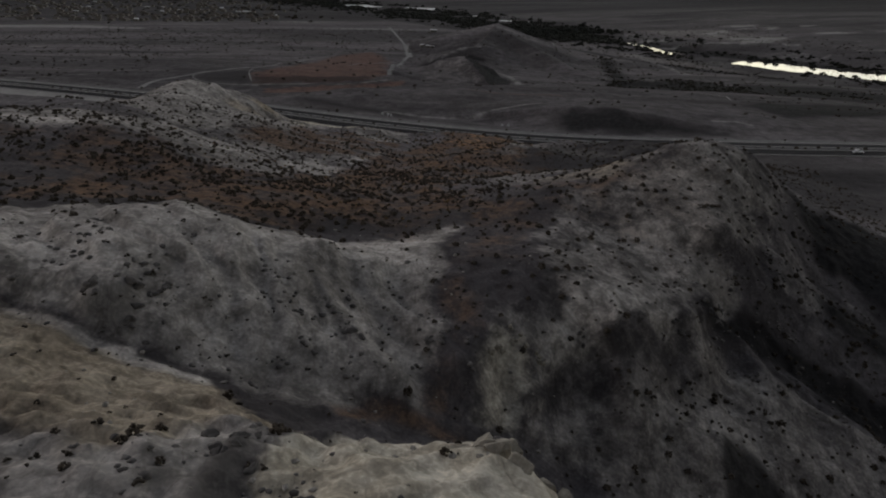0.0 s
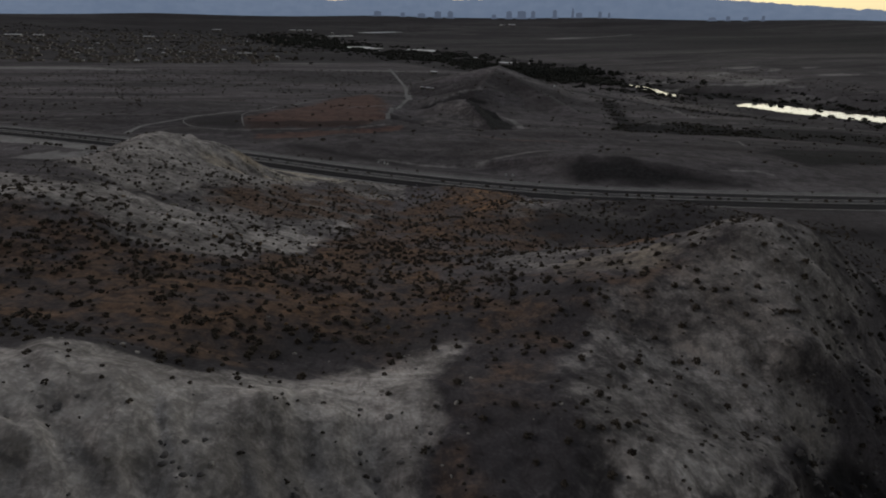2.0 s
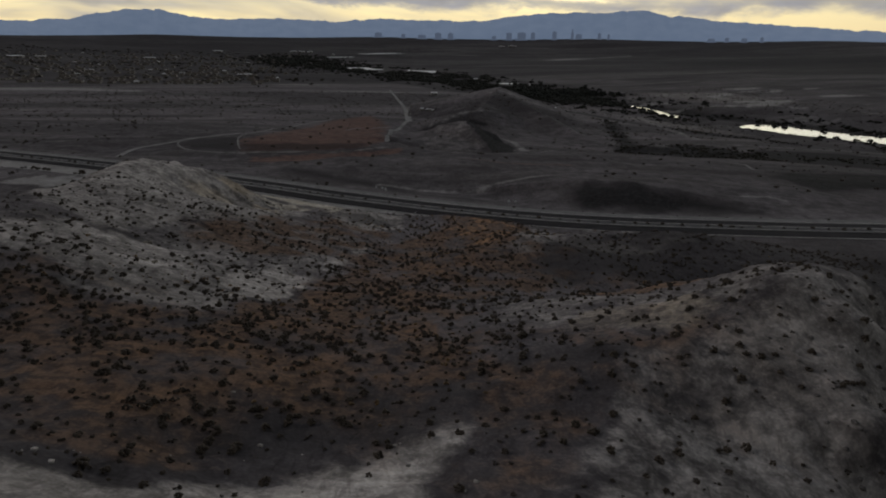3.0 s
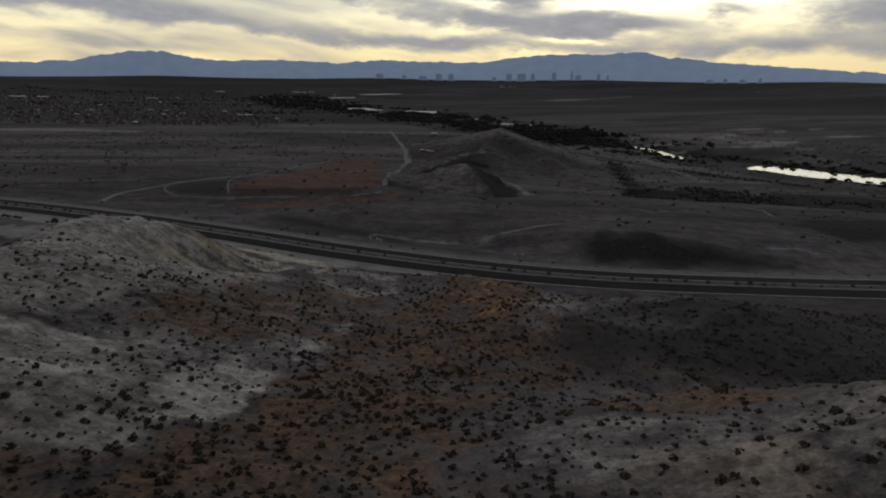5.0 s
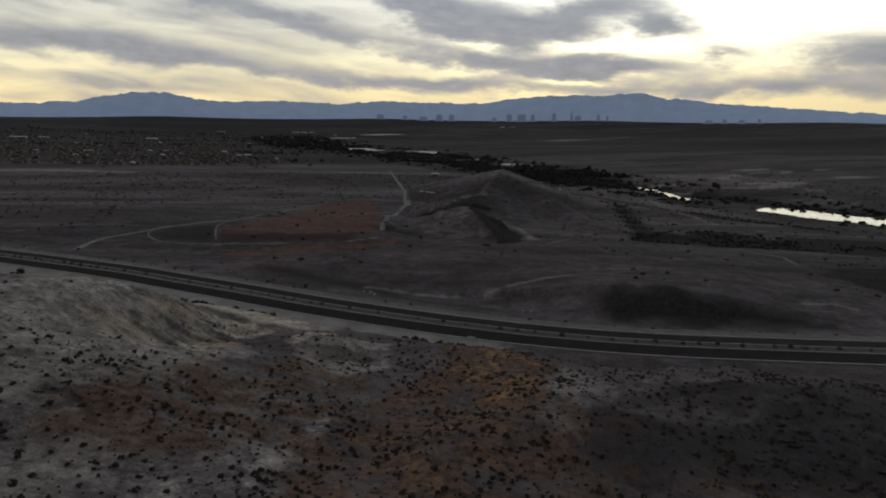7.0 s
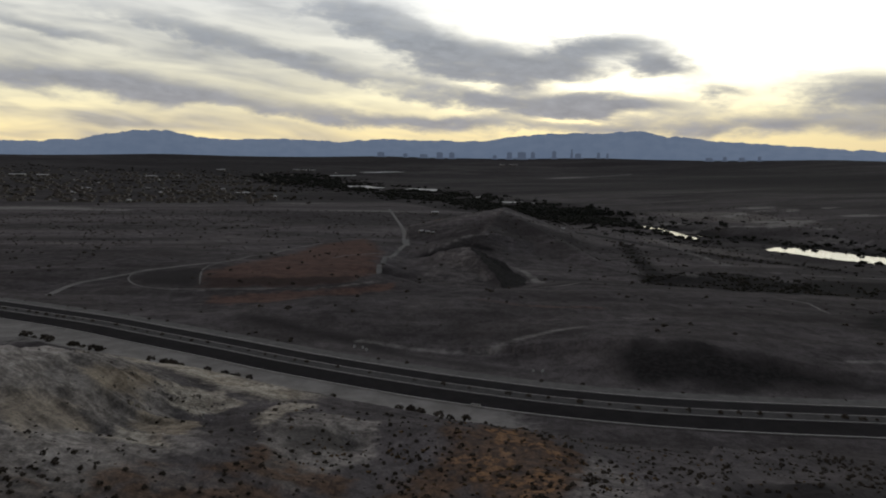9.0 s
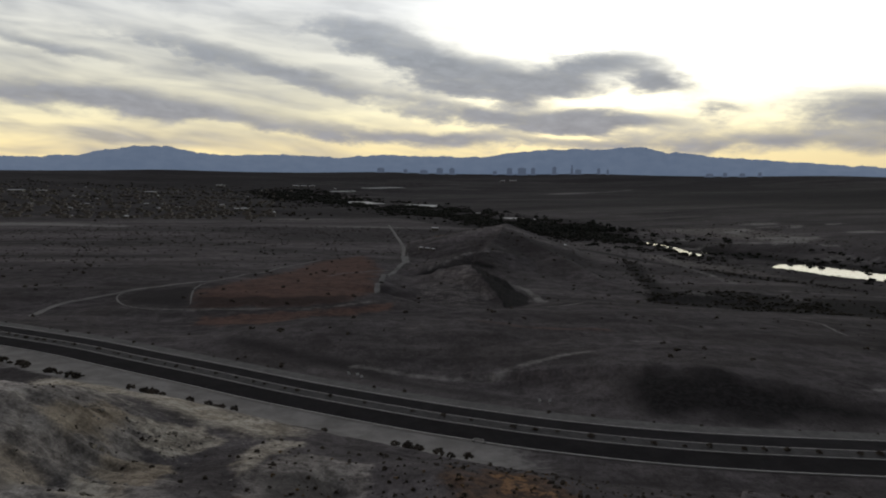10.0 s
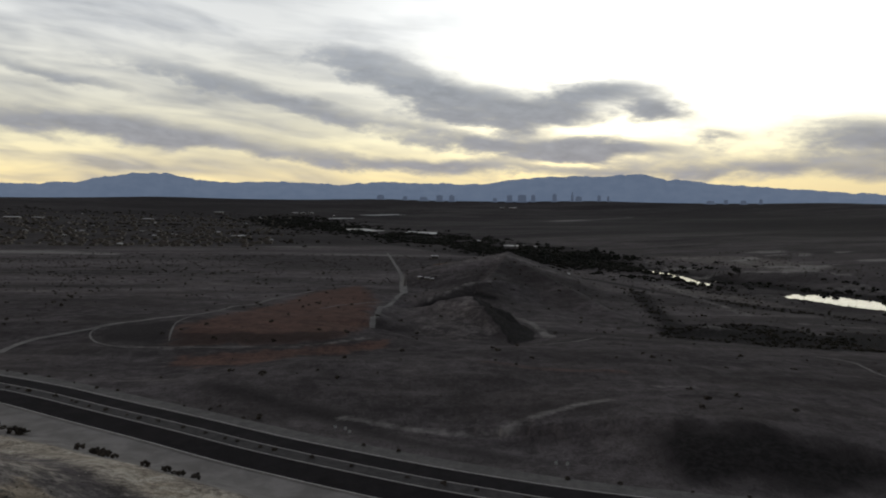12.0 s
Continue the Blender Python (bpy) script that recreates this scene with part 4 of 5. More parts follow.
    cream = most(
        lay(0.55, 2.0, (7.4, 67), (8.3, 71.6), (10.1, 74.4), (13.1, 75), (13.8, 71.5), (13.2, 68), (10.4, 66)),
        lay(1.0, 1.2, (-10.5, 38.5), (-8.4, 45.5), (-3, 47), (2.2, 44), (5, 43), (11, 36), (13, 28), (-5, 24), (-9.7, 32)),
        lay(0.62, 2.5, (-66, 313), (-51, 327), (-41, 309), (-48, 296), (-56, 297)), lay(0.6, 2.5, (-35, 285), (-34, 318), (-22, 317), (-26, 287), (-28, 276)),
        lay(0.6, 2, (-50, 252), (-41, 256), (-44, 266), (-57, 272), (-53, 256)), band(x, y, [(-120, 386), (-84, 364), (-56, 342), (-36, 330)], 12) * 0.8, blob(x, y, -100, 340, 30, 14, -30) * 0.8)
    ochre = most(
        lay(0.8, 3, (-70, 60), (-41.5, 61.5), (-34.4, 58), (-24.7, 55), (-17.8, 54), (-12, 48), (-13.5, 44), (-17.6, 40.4), (-22, 37.7), (-60, 37)),
        lay(0.42, 2.5, (22, 137), (27, 144), (32, 148), (37, 141), (44, 133), (38, 126), (26, 130)), lay(0.85, 3, (-68, 282), (-72, 319), (-63, 313), (-60, 290), (-65, 280)), lay(0.8, 2.5, (-58, 281), (-53, 291), (-43, 290), (-41, 266), (-53, 271)), lay(0.6, 4, (-72, 262), (-60, 270), (-58, 245), (-70, 250)))
    d, _ = to_line(x, y, ROAD_LINE)
    bare = most(
        blob(x, y, -830, 1520, 190, 50, 5) * 0.9, blob(x, y, -290, 1740, 90, 24) * 0.7, lay(0.7, 6, (-215, 424), (-170, 430), (-150, 408), (-190, 396), (-225, 404)),
        smooth(-12, -14, d) * smooth(-40, -30, d) * smooth(60, -12, x) * 1.6, lay(0.55, 2, (80, 742), (91, 740), (98, 680), (99, 634), (89, 644), (88, 690)),
        band(x, y, [(10, 791), (32, 808), (54, 829), (78, 840)], 3.5) * 0.6, band(x, y, [(-21, 419), (-3, 413), (17, 406), (29, 403), (40, 408), (53, 417), (75, 428)], 3.5) * 0.5, band(x, y, [(91, 443), (104, 454), (117, 453)], 3) * 0.42,
        band(x, y, [(-168, 548), (-127, 545), (-73, 541), (-40, 559), (-22, 571)], 3) * 0.5, band(x, y, [(164, 381), (180, 384), (186, 378)], 2) * 0.6, band(x, y, [(100, 612), (60, 596), (20, 590), (-10, 590)], 4) * 0.45,
        band(x, y, [(341, 1109), (322, 960), (314, 816)], 9) * 0.5, band(x, y, [(-573, 1478), (-700, 1500), (-830, 1530)], 22) * 0.9, blob(x, y, 235, 708, 16, 14) * 0.5,
        band(x, y, [(330, 760), (400, 740), (470, 760)], 8) * 0.5, band(x, y, [(-420, 500), (-330, 560), (-270, 600)], 5) * 0.5, blob(x, y, -95, 1500, 170, 30) * 0.6,
        smooth(0.1, 0.6, fbm(x / 90, y / 60, 4, 35)) * blob(x, y, 620, 1300, 330, 330) * 0.8, blob(x, y, 680, 3340, 160, 60, 35) * 0.8)
    return grey, rust, red, dark, cream, bare, white, ochre


def build_ground():
    xs = graded(-4900, 4900, ((-112, -44, 0.72), (-44, 64, 0.5), (64, 128, 0.72)), 1.034)
    ys = graded(-2500, 4900, ((24, 110, 0.45), (110, 336, 0.72)), 1.0132)
    x, y = np.meshgrid(xs, ys)
    z, d = ground_height(x, y)
    GRID.update(x=xs, y=ys, z=z)
    rows, cols = x.shape
    co = np.stack([x, y, z], -1).reshape(-1, 3)
    i = np.arange(rows * cols).reshape(rows, cols)
    quads = np.stack([i[:-1, :-1], i[:-1, 1:], i[1:, 1:], i[1:, :-1]], -1).reshape(-1, 4)
    me = bpy.data.meshes.new("ground")
    me.vertices.add(len(co))
    me.vertices.foreach_set("co", co.astype(np.float32).ravel())
    me.loops.add(quads.size)
    me.loops.foreach_set("vertex_index", quads.ravel().astype(np.int32))
    me.polygons.add(len(quads))
    me.polygons.foreach_set("loop_start", np.arange(0, quads.size, 4, dtype=np.int32))
    me.polygons.foreach_set("use_smooth", np.ones(len(quads), bool))
    me.update(calc_edges=True)
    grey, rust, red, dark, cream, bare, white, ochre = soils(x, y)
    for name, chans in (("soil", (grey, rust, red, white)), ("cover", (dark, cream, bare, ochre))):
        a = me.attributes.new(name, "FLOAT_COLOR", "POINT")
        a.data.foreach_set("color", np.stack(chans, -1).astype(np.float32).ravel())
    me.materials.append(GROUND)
    return tagged(new("ground", me), "eroded desert ground of grey, cream and rust earth", "ground", kind="structure")


build_ground()


# ---------------------------------------------------------------- road
def offset_line(offset, step=4.0):
    pts = spline(ROAD, step)
    out = []
    for i, p in enumerate(pts):
        t = (pts[min(i + 1, len(pts) - 1)] - pts[max(i - 1, 0)]).normalized()
        out.append((p.x - t.y * offset, p.y + t.x * offset))
    return out


def strip(name, lo, hi, lift, mat, thick=0.0, step=4.0, start=0, stop=None):
    """A ribbon along the road from offset lo to offset hi; with thick it gets sides."""
    a, b = offset_line(lo, step)[start:stop], offset_line(hi, step)[start:stop]
    verts, faces = [], []
    for (ax, ay), (bx, by) in zip(a, b):
        za = float(road_height((ax + bx) / 2)) + lift
        if thick:
            verts += [(ax, ay, za - thick), (ax, ay, za), (bx, by, za), (bx, by, za - thick)]
        else:
            verts += [(ax, ay, za), (bx, by, za)]
    k = 4 if thick else 2
    for i in range(len(a) - 1):
        for j in range(k - 1):
            faces.append((i * k + j + 1, i * k + j, i * k + k + j, i * k + k + j + 1))
    return mesh_from(name, verts, faces, mat, shade=False)


tagged(new("road_1", strip("road", -13.6, -3.0, 0.05, ASPHALT)), "dark asphalt carriageway of a divided desert road", "road", kind="structure")
tagged(new("road_2", strip("road", 3.2, 10.8, 0.05, WORN)), "worn asphalt carriageway beyond the planted median", "road", kind="structure")
tagged(new("median", strip("median", -2.6, 2.8, 0.14, GRAVEL)), "gravel median strip between two carriageways", "median", kind="structure")
tagged(new("verge", strip("verge", 11.4, 17.5, 0.10, SHOULDER)), "pale gravel shoulder along the far carriageway", "verge", kind="structure")
for lo, hi, lab in ((-14.2, -13.6, "pale concrete kerb along the near carriageway"), (-3.0, -2.55, "concrete kerb of the planted median"),
                    (2.75, 3.2, "concrete kerb of the planted median"), (10.8, 11.4, "pale concrete kerb along the gravel shoulder")):
    tagged(new("kerb", strip("kerb", lo, hi, 0.20, CONCRETE, 0.25)), lab, "kerb", kind="structure")


# ---------------------------------------------------------------- dirt tracks, laid on the ground
DIRT = plain_material("bare_dirt", (0.13, 0.123, 0.117), (0.23, 0.219, 0.207), 0.08)


def build_track(line, width, seed):
    pts = spline([(*p, 0) for p in line], 3.0)
    rng = random.Random(seed)
    verts, faces = [], []
    for i, p in enumerate(pts):
        t = (pts[min(i + 1, len(pts) - 1)] - pts[max(i - 1, 0)]).normalized()
        taper = min(1.0, 0.3 + i / 6, 0.3 + (len(pts) - 1 - i) / 6)
        for side in (-1, 0, 1):
            w = side * width * taper * rng.uniform(0.75, 1.15)
            x, y = p.x - t.y * w, p.y + t.x * w
            verts.append((x, y, at(x, y) + 0.12 + 0.0003 * y))
    for i in range(len(pts) - 1):
        for j in (0, 1):
            faces.append((i * 3 + j, i * 3 + 3 + j, i * 3 + 4 + j, i * 3 + 1 + j))
    tagged(new("track", mesh_from("track", verts, faces, DIRT)), "pale dirt track worn into the desert plain", "track", kind="structure")


for i, (line, width) in enumerate(TRACKS):
    build_track(line, width, i)


# ---------------------------------------------------------------- water
def pond_mesh(pond):
    line, half, level = pond
    pad = half * 1.8
    xs = np.linspace(min(p[0] for p in line) - pad, max(p[0] for p in line) + pad, 90)
    ys = np.linspace(min(p[1] for p in line) - pad, max(p[1] for p in line) + pad, 90)
    x, y = np.meshgrid(xs, ys)
    inside = pond_edge(x, y, pond) < 1.15
    faces = []
    for r in range(89):
        for c in range(89):
            if inside[r:r + 2, c:c + 2].all():
                faces.append((r * 90 + c, r * 90 + c + 1, r * 90 + c + 91, r * 90 + c + 90))
    verts = [(a, b, level) for a, b in zip(x.ravel(), y.ravel())]
    me = mesh_from("water", verts, faces, RIPPLED if line[0][1] > 1700 else WATER)
    bm = bmesh.new()
    bm.from_mesh(me)
    bmesh.ops.delete(bm, geom=[v for v in bm.verts if not v.link_faces], context="VERTS")
    bm.to_mesh(me)
    bm.free()
    return me


for pond in PONDS:
    tagged(new("water", pond_mesh(pond)), "still river water mirroring the pale evening sky", "water", kind="structure")


# ---------------------------------------------------------------- far mountains
CREST = [(-75, 0.9), (-50, 1.1), (-40, 0.7), (-31, 0.82), (-28.9, 0.86), (-25.7, 1.04), (-23.8, 1.49), (-21.9, 1.74), (-19.9, 1.82), (-18.1, 1.42),
         (-15.8, 1.15), (-10.5, 1.27), (-6.9, 1.04), (-3.2, 1.35), (0, 1.24), (5.2, 1.19), (7, 1.56), (9.3, 1.8), (11.6, 1.9), (14.3, 1.86),
         (16.5, 2.08), (18.2, 1.94), (19.5, 1.55), (20.7, 1.63), (22.8, 1.24), (26.4, 1.03), (30.1, 0.74), (34.3, 0.47), (45, 0.5), (75, 0.8)]


def build_range():
    az = np.arange(-75, 75.01, 0.12)
    el = np.interp(az, [c[0] for c in CREST], [c[1] for c in CREST]) + 0.085 * fbm(az / 1.2, az * 0, 6, 51, 0.65)
    depth = np.linspace(0, 1, 9)
    verts, faces = [], []
    for j, k in enumerate(depth):
        r = 4560 + 300 * k
        top = np.tan(np.radians(el)) * 4700 + 22
        shape = k ** 0.8 * (1 + 0.12 * (1 - k) * fbm(az / 2.2, az * 0 + k * 3, 4, 61))
        z = 127 + top * shape
        verts += [(r * math.sin(radians(a)), 90 + r * math.cos(radians(a)), float(h)) for a, h in zip(az, z)]
    n = len(az)
    for j in range(len(depth) - 1):
        faces += [(j * n + i, j * n + i + 1, (j + 1) * n + i + 1, (j + 1) * n + i) for i in range(n - 1)]
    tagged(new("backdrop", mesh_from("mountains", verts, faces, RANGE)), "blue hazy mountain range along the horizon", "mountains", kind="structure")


build_range()


# ---------------------------------------------------------------- shrubs
def clump(bm_verts, bm_faces, centre, size, rng):
    """One irregular tuft of leaves."""
    base = len(bm_verts)
    turn = Euler((rng.uniform(0, 6.3), rng.uniform(0, 6.3), rng.uniform(0, 6.3))).to_matrix()
    for v in ((1, 0, 0), (-1, 0, 0), (0, 1, 0), (0, -1, 0), (0, 0, 1), (0, 0, -1)):
        p = turn @ (Vector(v) * size * rng.uniform(0.55, 1.25)) + Vector(centre)
        bm_verts.append(tuple(p))
    for f in ((0, 2, 4), (2, 1, 4), (1, 3, 4), (3, 0, 4), (2, 0, 5), (1, 2, 5), (3, 1, 5), (0, 3, 5)):
        bm_faces.append(tuple(base + i for i in f))


def shrub_data(rng, tufts, flatness=0.75, tuft=0.26):
    """Vertices and faces of a bush one metre wide that stands on z = 0: tufts on an uneven dome."""
    verts, faces = [], []
    lean = (rng.uniform(-0.12, 0.12), rng.uniform(-0.12, 0.12))
    for i in range(tufts):
        a, h = rng.uniform(0, 6.283), rng.random() ** 0.7
        r = 0.42 * math.sqrt(max(0.0, 1 - (h * 0.9) ** 2)) * rng.uniform(0.55, 1.15)
        clump(verts, faces, (r * math.cos(a) + lean[0] * h, r * math.sin(a) + lean[1] * h, 0.08 + h * flatness * 0.62), tuft * rng.uniform(0.55, 1.15), rng)
    return verts, faces


def stems_data(rng, count):
    verts, faces = [], []
    for i in range(count):
        a, r = rng.uniform(0, 6.283), rng.uniform(0.15, 0.4)
        tip = Vector((r * math.cos(a), r * math.sin(a), rng.uniform(0.25, 0.5)))
        w = 0.025
        b = len(verts)
        verts += [(w, 0, -0.1), (-w / 2, w, -0.1), (-w / 2, -w, -0.1), tuple(tip)]
        faces += [(b, b + 1, b + 3), (b + 1, b + 2, b + 3), (b + 2, b, b + 3)]
    return verts, faces


RNG = random.Random(11)
SHRUBS = [shrub_data(RNG, 20, RNG.uniform(0.6, 0.95), 0.22) for _ in range(6)]
SPARSE = [shrub_data(RNG, 6, RNG.uniform(0.6, 0.9), 0.34) for _ in range(4)]


def joined(name, places, kinds, mat, label, category):
    """Very many plants in one mesh. places: rows of x, y, z, width, height factor, turn, kind."""
    verts, faces, base = [], [], 0
    data = [(np.array(v), np.array(f)) for v, f in kinds]
    for x, y, z, w, h, a, k in places:
        v, f = data[int(k) % len(data)]
        c, s = math.cos(a), math.sin(a)
        verts.append(np.stack([x + w * (v[:, 0] * c - v[:, 1] * s), y + w * (v[:, 0] * s + v[:, 1] * c), z + w * h * v[:, 2]], -1))
        faces.append(f + base)
        base += len(v)
    co, tri = np.concatenate(verts), np.concatenate(faces)
    me = bpy.data.meshes.new(name)
    me.vertices.add(len(co))
    me.vertices.foreach_set("co", co.astype(np.float32).ravel())
    me.loops.add(tri.size)
    me.loops.foreach_set("vertex_index", tri.ravel().astype(np.int32))
    me.polygons.add(len(tri))
    me.polygons.foreach_set("loop_start", np.arange(0, tri.size, 3, dtype=np.int32))
    me.update(calc_edges=True)
    me.materials.append(mat)
    return tagged(new(name, me), label, category, kind="stuff")


def scatter(count, xr, yr, seed, density, wide):
    """Places by chance, kept where density(x, y) says; density and width may vary over the plan."""
    rng = np.random.default_rng(seed)
    x, y = rng.uniform(*xr, count), rng.uniform(*yr, count)
    keep = rng.random(count) < density(x, y)
    x, y = x[keep], y[keep]
    z = on_ground(x, y)
    d, _ = to_line(x, y, ROAD_LINE)
    ok = (d > 19) | (d < -34)
    x, y, z = x[ok], y[ok], z[ok]
    n = len(x)
    w = wide[0] + (wide[1] - wide[0]) * rng.random(n) ** 1.8
    return np.stack([x, y, z - 0.05 * w, w, rng.uniform(0.7, 1.05, n), rng.uniform(0, 6.28, n), rng.integers(0, 60, n)], -1)


def hill_scrub(x, y):
    """How thick the bushes stand on the hills: thick in the swale, thin on the bare grey faces."""
    swale = most(band(x, y, [(-95, 101), (-40, 99), (-10, 112), (4, 124), (18, 128)], 11) * 0.8, blob(x, y, -35, 138, 80, 22, -8), blob(x, y, -4, 180, 36, 40) * 0.85, blob(x, y, -40, 220, 46, 28) * 0.55, blob(x, y, 30, 235, 60, 45) * 0.42,
                 blob(x, y, 90, 215, 60, 35) * 0.5, blob(x, y, 42, 132, 34, 26) * 0.42, blob(x, y, 80, 108, 34, 40) * 0.48, blob(x, y, 36, 74, 20, 24) * 0.42,
                 blob(x, y, 130, 270, 60, 26) * 0.5, blob(x, y, -120, 250, 26, 70) * 0.4)
    patch = smooth(-0.45, 0.45, fbm(x / 16, y / 16, 3, 71))
    return (0.03 + 0.8 * swale) * (0.35 + 0.65 * patch) * (1 - 0.8 * blob(x, y, -78, 268, 36, 44))


hill_places = scatter(62000, (-135, 170), (24, 318), 5, hill_scrub, (0.4, 1.3))
near_first = np.argsort(np.hypot(hill_places[:, 0] - 8, hill_places[:, 1] - 70))
front, rest = hill_places[near_first[:150]], hill_places[near_first[150:]]
joined("shrubs", rest, SHRUBS, SAGE, "dark grey-green desert shrubs scattered over the slopes", "shrubs")


def build_shrubs(places):
    leaves = [mesh_from("foliage", v, f, SAGE, shade=False) for v, f in SHRUBS]
    stems = [mesh_from("stems", *stems_data(RNG, 7), BARK, shade=False) for _ in range(3)]
    for x, y, z, w, h, a, k in places:
        ob = new("shrub")
        ob.matrix_basis = Matrix.LocRotScale((x, y, z), Euler((0, 0, a)), (w, w, w * h))
        tagged(ob, "low dark desert shrub rooted in bare earth", "shrub", "shrubs on the hills")
        part("foliage", leaves[int(k) % 6], ob, "small dull grey-green leaves")
        part("stems", stems[int(k) % 3], ob, "thin grey-brown stems")


build_shrubs(front)


def gold_where(x, y):
    brow = most(blob(x, y, 22, 268, 28, 22), band(x, y, [(34, 280), (28, 262), (10, 226), (-2, 194), (-8, 150), (-4, 116)], 13) * 0.6, blob(x, y, 85, 205, 55, 12, 12) * 0.8, blob(x, y, -20, 160, 32, 14, 20) * 0.35)
    return brow * (0.2 + 0.8 * smooth(-0.3, 0.4, fbm(x / 14, y / 14, 3, 81)))


joined("dry_grass", scatter(7500, (-70, 150), (110, 300), 6, gold_where, (0.35, 1.0)), SPARSE, GOLD, "tufts of dry golden grass on rust-coloured soil", "grass")


def plain_scrub(x, y):
    patch = smooth(-0.1, 0.6, fbm(x / 70, y / 70, 3, 91))
    side = smooth(200, 320, np.abs(x)) * 0.6
    return (0.15 + 0.85 * patch) * (0.35 + side + smooth(700, 1100, y))


def brush_where(x, y):
    patch = smooth(-0.4, 0.4, fbm(x / 9, y / 9, 3, 75))
    return (0.25 + 0.75 * patch) * (0.35 + 0.65 * hill_scrub(x, y)) * (1 - 0.8 * blob(x, y, -76, 275, 34, 42)) * (1 + 0.8 * blob(x, y, -20, 74, 40, 16)) * (1 - 0.7 * band(x, y, [(-56, 88), (-30, 86), (-16, 97), (9, 112)], 5))


joined("brush", scatter(10500, (-120, 150), (30, 312), 12, brush_where, (0.25, 0.7)), SPARSE, SAGE, "tiny dark tufts of brush on the bare slopes", "brush")
joined("plain_shrubs", scatter(11000, (-700, 700), (395, 1500), 7, plain_scrub, (0.9, 3.2)), SPARSE, SAGE, "small dark bushes dotted over the desert plain", "shrubs")


def wash_where(x, y):
    wash = most(band(x, y, [(214, 738), (245, 685), (310, 655), (420, 640)], 15), band(x, y, [(262, 985), (230, 850), (214, 738)], 11) * 0.8, band(x, y, [(330, 940), (430, 790)], 16) * 0.7)
    wash = most(wash, field(x, y, [(190, 668), (187, 702), (214, 755), (300, 735), (345, 660), (330, 625), (262, 604), (233, 642)], 9) * 0.75)
    return wash * smooth(-0.3, 0.3, fbm(x / 26, y / 26, 2, 97))


joined("wash_brush", scatter(9500, (180, 440), (590, 1000), 17, wash_where, (1.0, 3.6)), SPARSE, GREEN, "dark brush crowding a dry wash on the plain", "shrubs")


BANK = [(760, 640), (600, 850), (545, 985), (440, 1120), (385, 1290), (290, 1420), (200, 1700), (60, 1980), (-40, 2260), (-220, 2560), (-420, 2800), (-640, 3300)]


def bank_trees(count, seed, spread, wide):
    """Places of trees and reeds along the river, leaving the water clear."""
    rng = np.random.default_rng(seed)
    line = np.array([tuple(v) for v in spline(BANK, 8.0)])
    i = (rng.random(count) ** 1.5 * (len(line) - 1)).astype(int)
    far = line[i, 1] / 1000
    x, y = line[i, 0] + rng.normal(0, spread, count) * (0.8 + far), line[i, 1] + rng.normal(0, spread, count) * (0.8 + far)
    keep = smooth(-0.45, 0.1, fbm(x / 80, y / 80, 2, 95)) > rng.random(count)
    for pond in PONDS:
        keep &= pond_edge(x, y, pond) > 1.3
        gap = near_line(x, y, pond[0], max(pond[1], 28))
        side, _ = to_line(x, y, pond[0])
        keep &= ~((gap < 4.5) & (y < pond[0][0][1] + 90) & (side > 0) & (pond[0][0][0] > 0)) | (rng.random(count) < 0.12)
    x, y = x[keep], y[keep]
    z = on_ground(x, y)
    n = len(x)
    w = (wide[0] + (wide[1] - wide[0]) * rng.random(n) ** 2) * (0.75 + 0.35 * y / 1000)
    return np.stack([x, y, z - 0.3, w, rng.uniform(0.5, 0.9, n), rng.uniform(0, 6.28, n), rng.integers(0, 60, n)], -1)


joined("riverside_thicket", bank_trees(22000, 8, 22, (2.5, 9.0)), SPARSE, GREEN, "dark thicket of trees and reeds along the river", "thicket")
grove = scatter(420, (190, 420), (1390, 1640), 9, lambda x, y: blob(x, y, 285, 1500, 85, 80), (10, 19))
joined("grove", grove, SHRUBS, GREEN, "dense dark grove of cottonwood trees by the river", "grove")


def roadside(lo, hi, gap, seed, wide, chance):
    """Bushes in a row along the road between two offsets from its middle."""
    rng = random.Random(seed)
    line = offset_line((lo + hi) / 2, 2.0)
    rows, last = [], None
    for x, y in line:
        if not -260 < x < 240:
            continue
        if last is None or math.dist(last, (x, y)) > gap * rng.uniform(0.5, 1.6):
            last = (x, y)
            crowded = lo > -30 or (x < 18 and math.sin(x * 0.19) + math.sin(x * 0.083 + 1) > 0.1)
            if rng.random() < chance and crowded:
                w = rng.uniform(*wide)
                rows.append((x + rng.uniform(-0.8, 0.8), y + rng.uniform(-0.8, 0.8), w, rng.uniform(0.6, 0.9), rng.uniform(0, 6.28), rng.randrange(6)))
    return rows


def build_road_shrubs():
    leaves = [mesh_from("foliage", v, f, SAGE, shade=False) for v, f in SHRUBS]
    for lo, hi, gap, seed, wide, chance, lift, label, group in (
            (-1.2, 1.4, 6.5, 3, (1.2, 2.5), 0.85, 0.14, "round dark shrub planted in the gravel median", "shrubs in the median"),
            (15.5, 18.5, 16.0, 4, (0.8, 1.8), 0.5, 0.06, "small dark shrub on the gravel shoulder", "shrubs on the shoulder"),
            (-33.5, -30.5, 2.6, 14, (1.8, 4.4), 0.85, -9, "spreading brown-green shrub where the hill meets the road verge", "shrubs along the verge")):
        for x, y, w, h, a, k in roadside(lo, hi, gap, seed, wide, chance):
            ob = new("shrub", leaves[k])
            foot = at(x, y) if lift < 0 else float(road_height(x)) + lift
            ob.matrix_basis = Matrix.LocRotScale((x, y, foot - 0.04), Euler((0, 0, a)), (w, w, w * h))
            tagged(ob, label, "shrub", group)


build_road_shrubs()


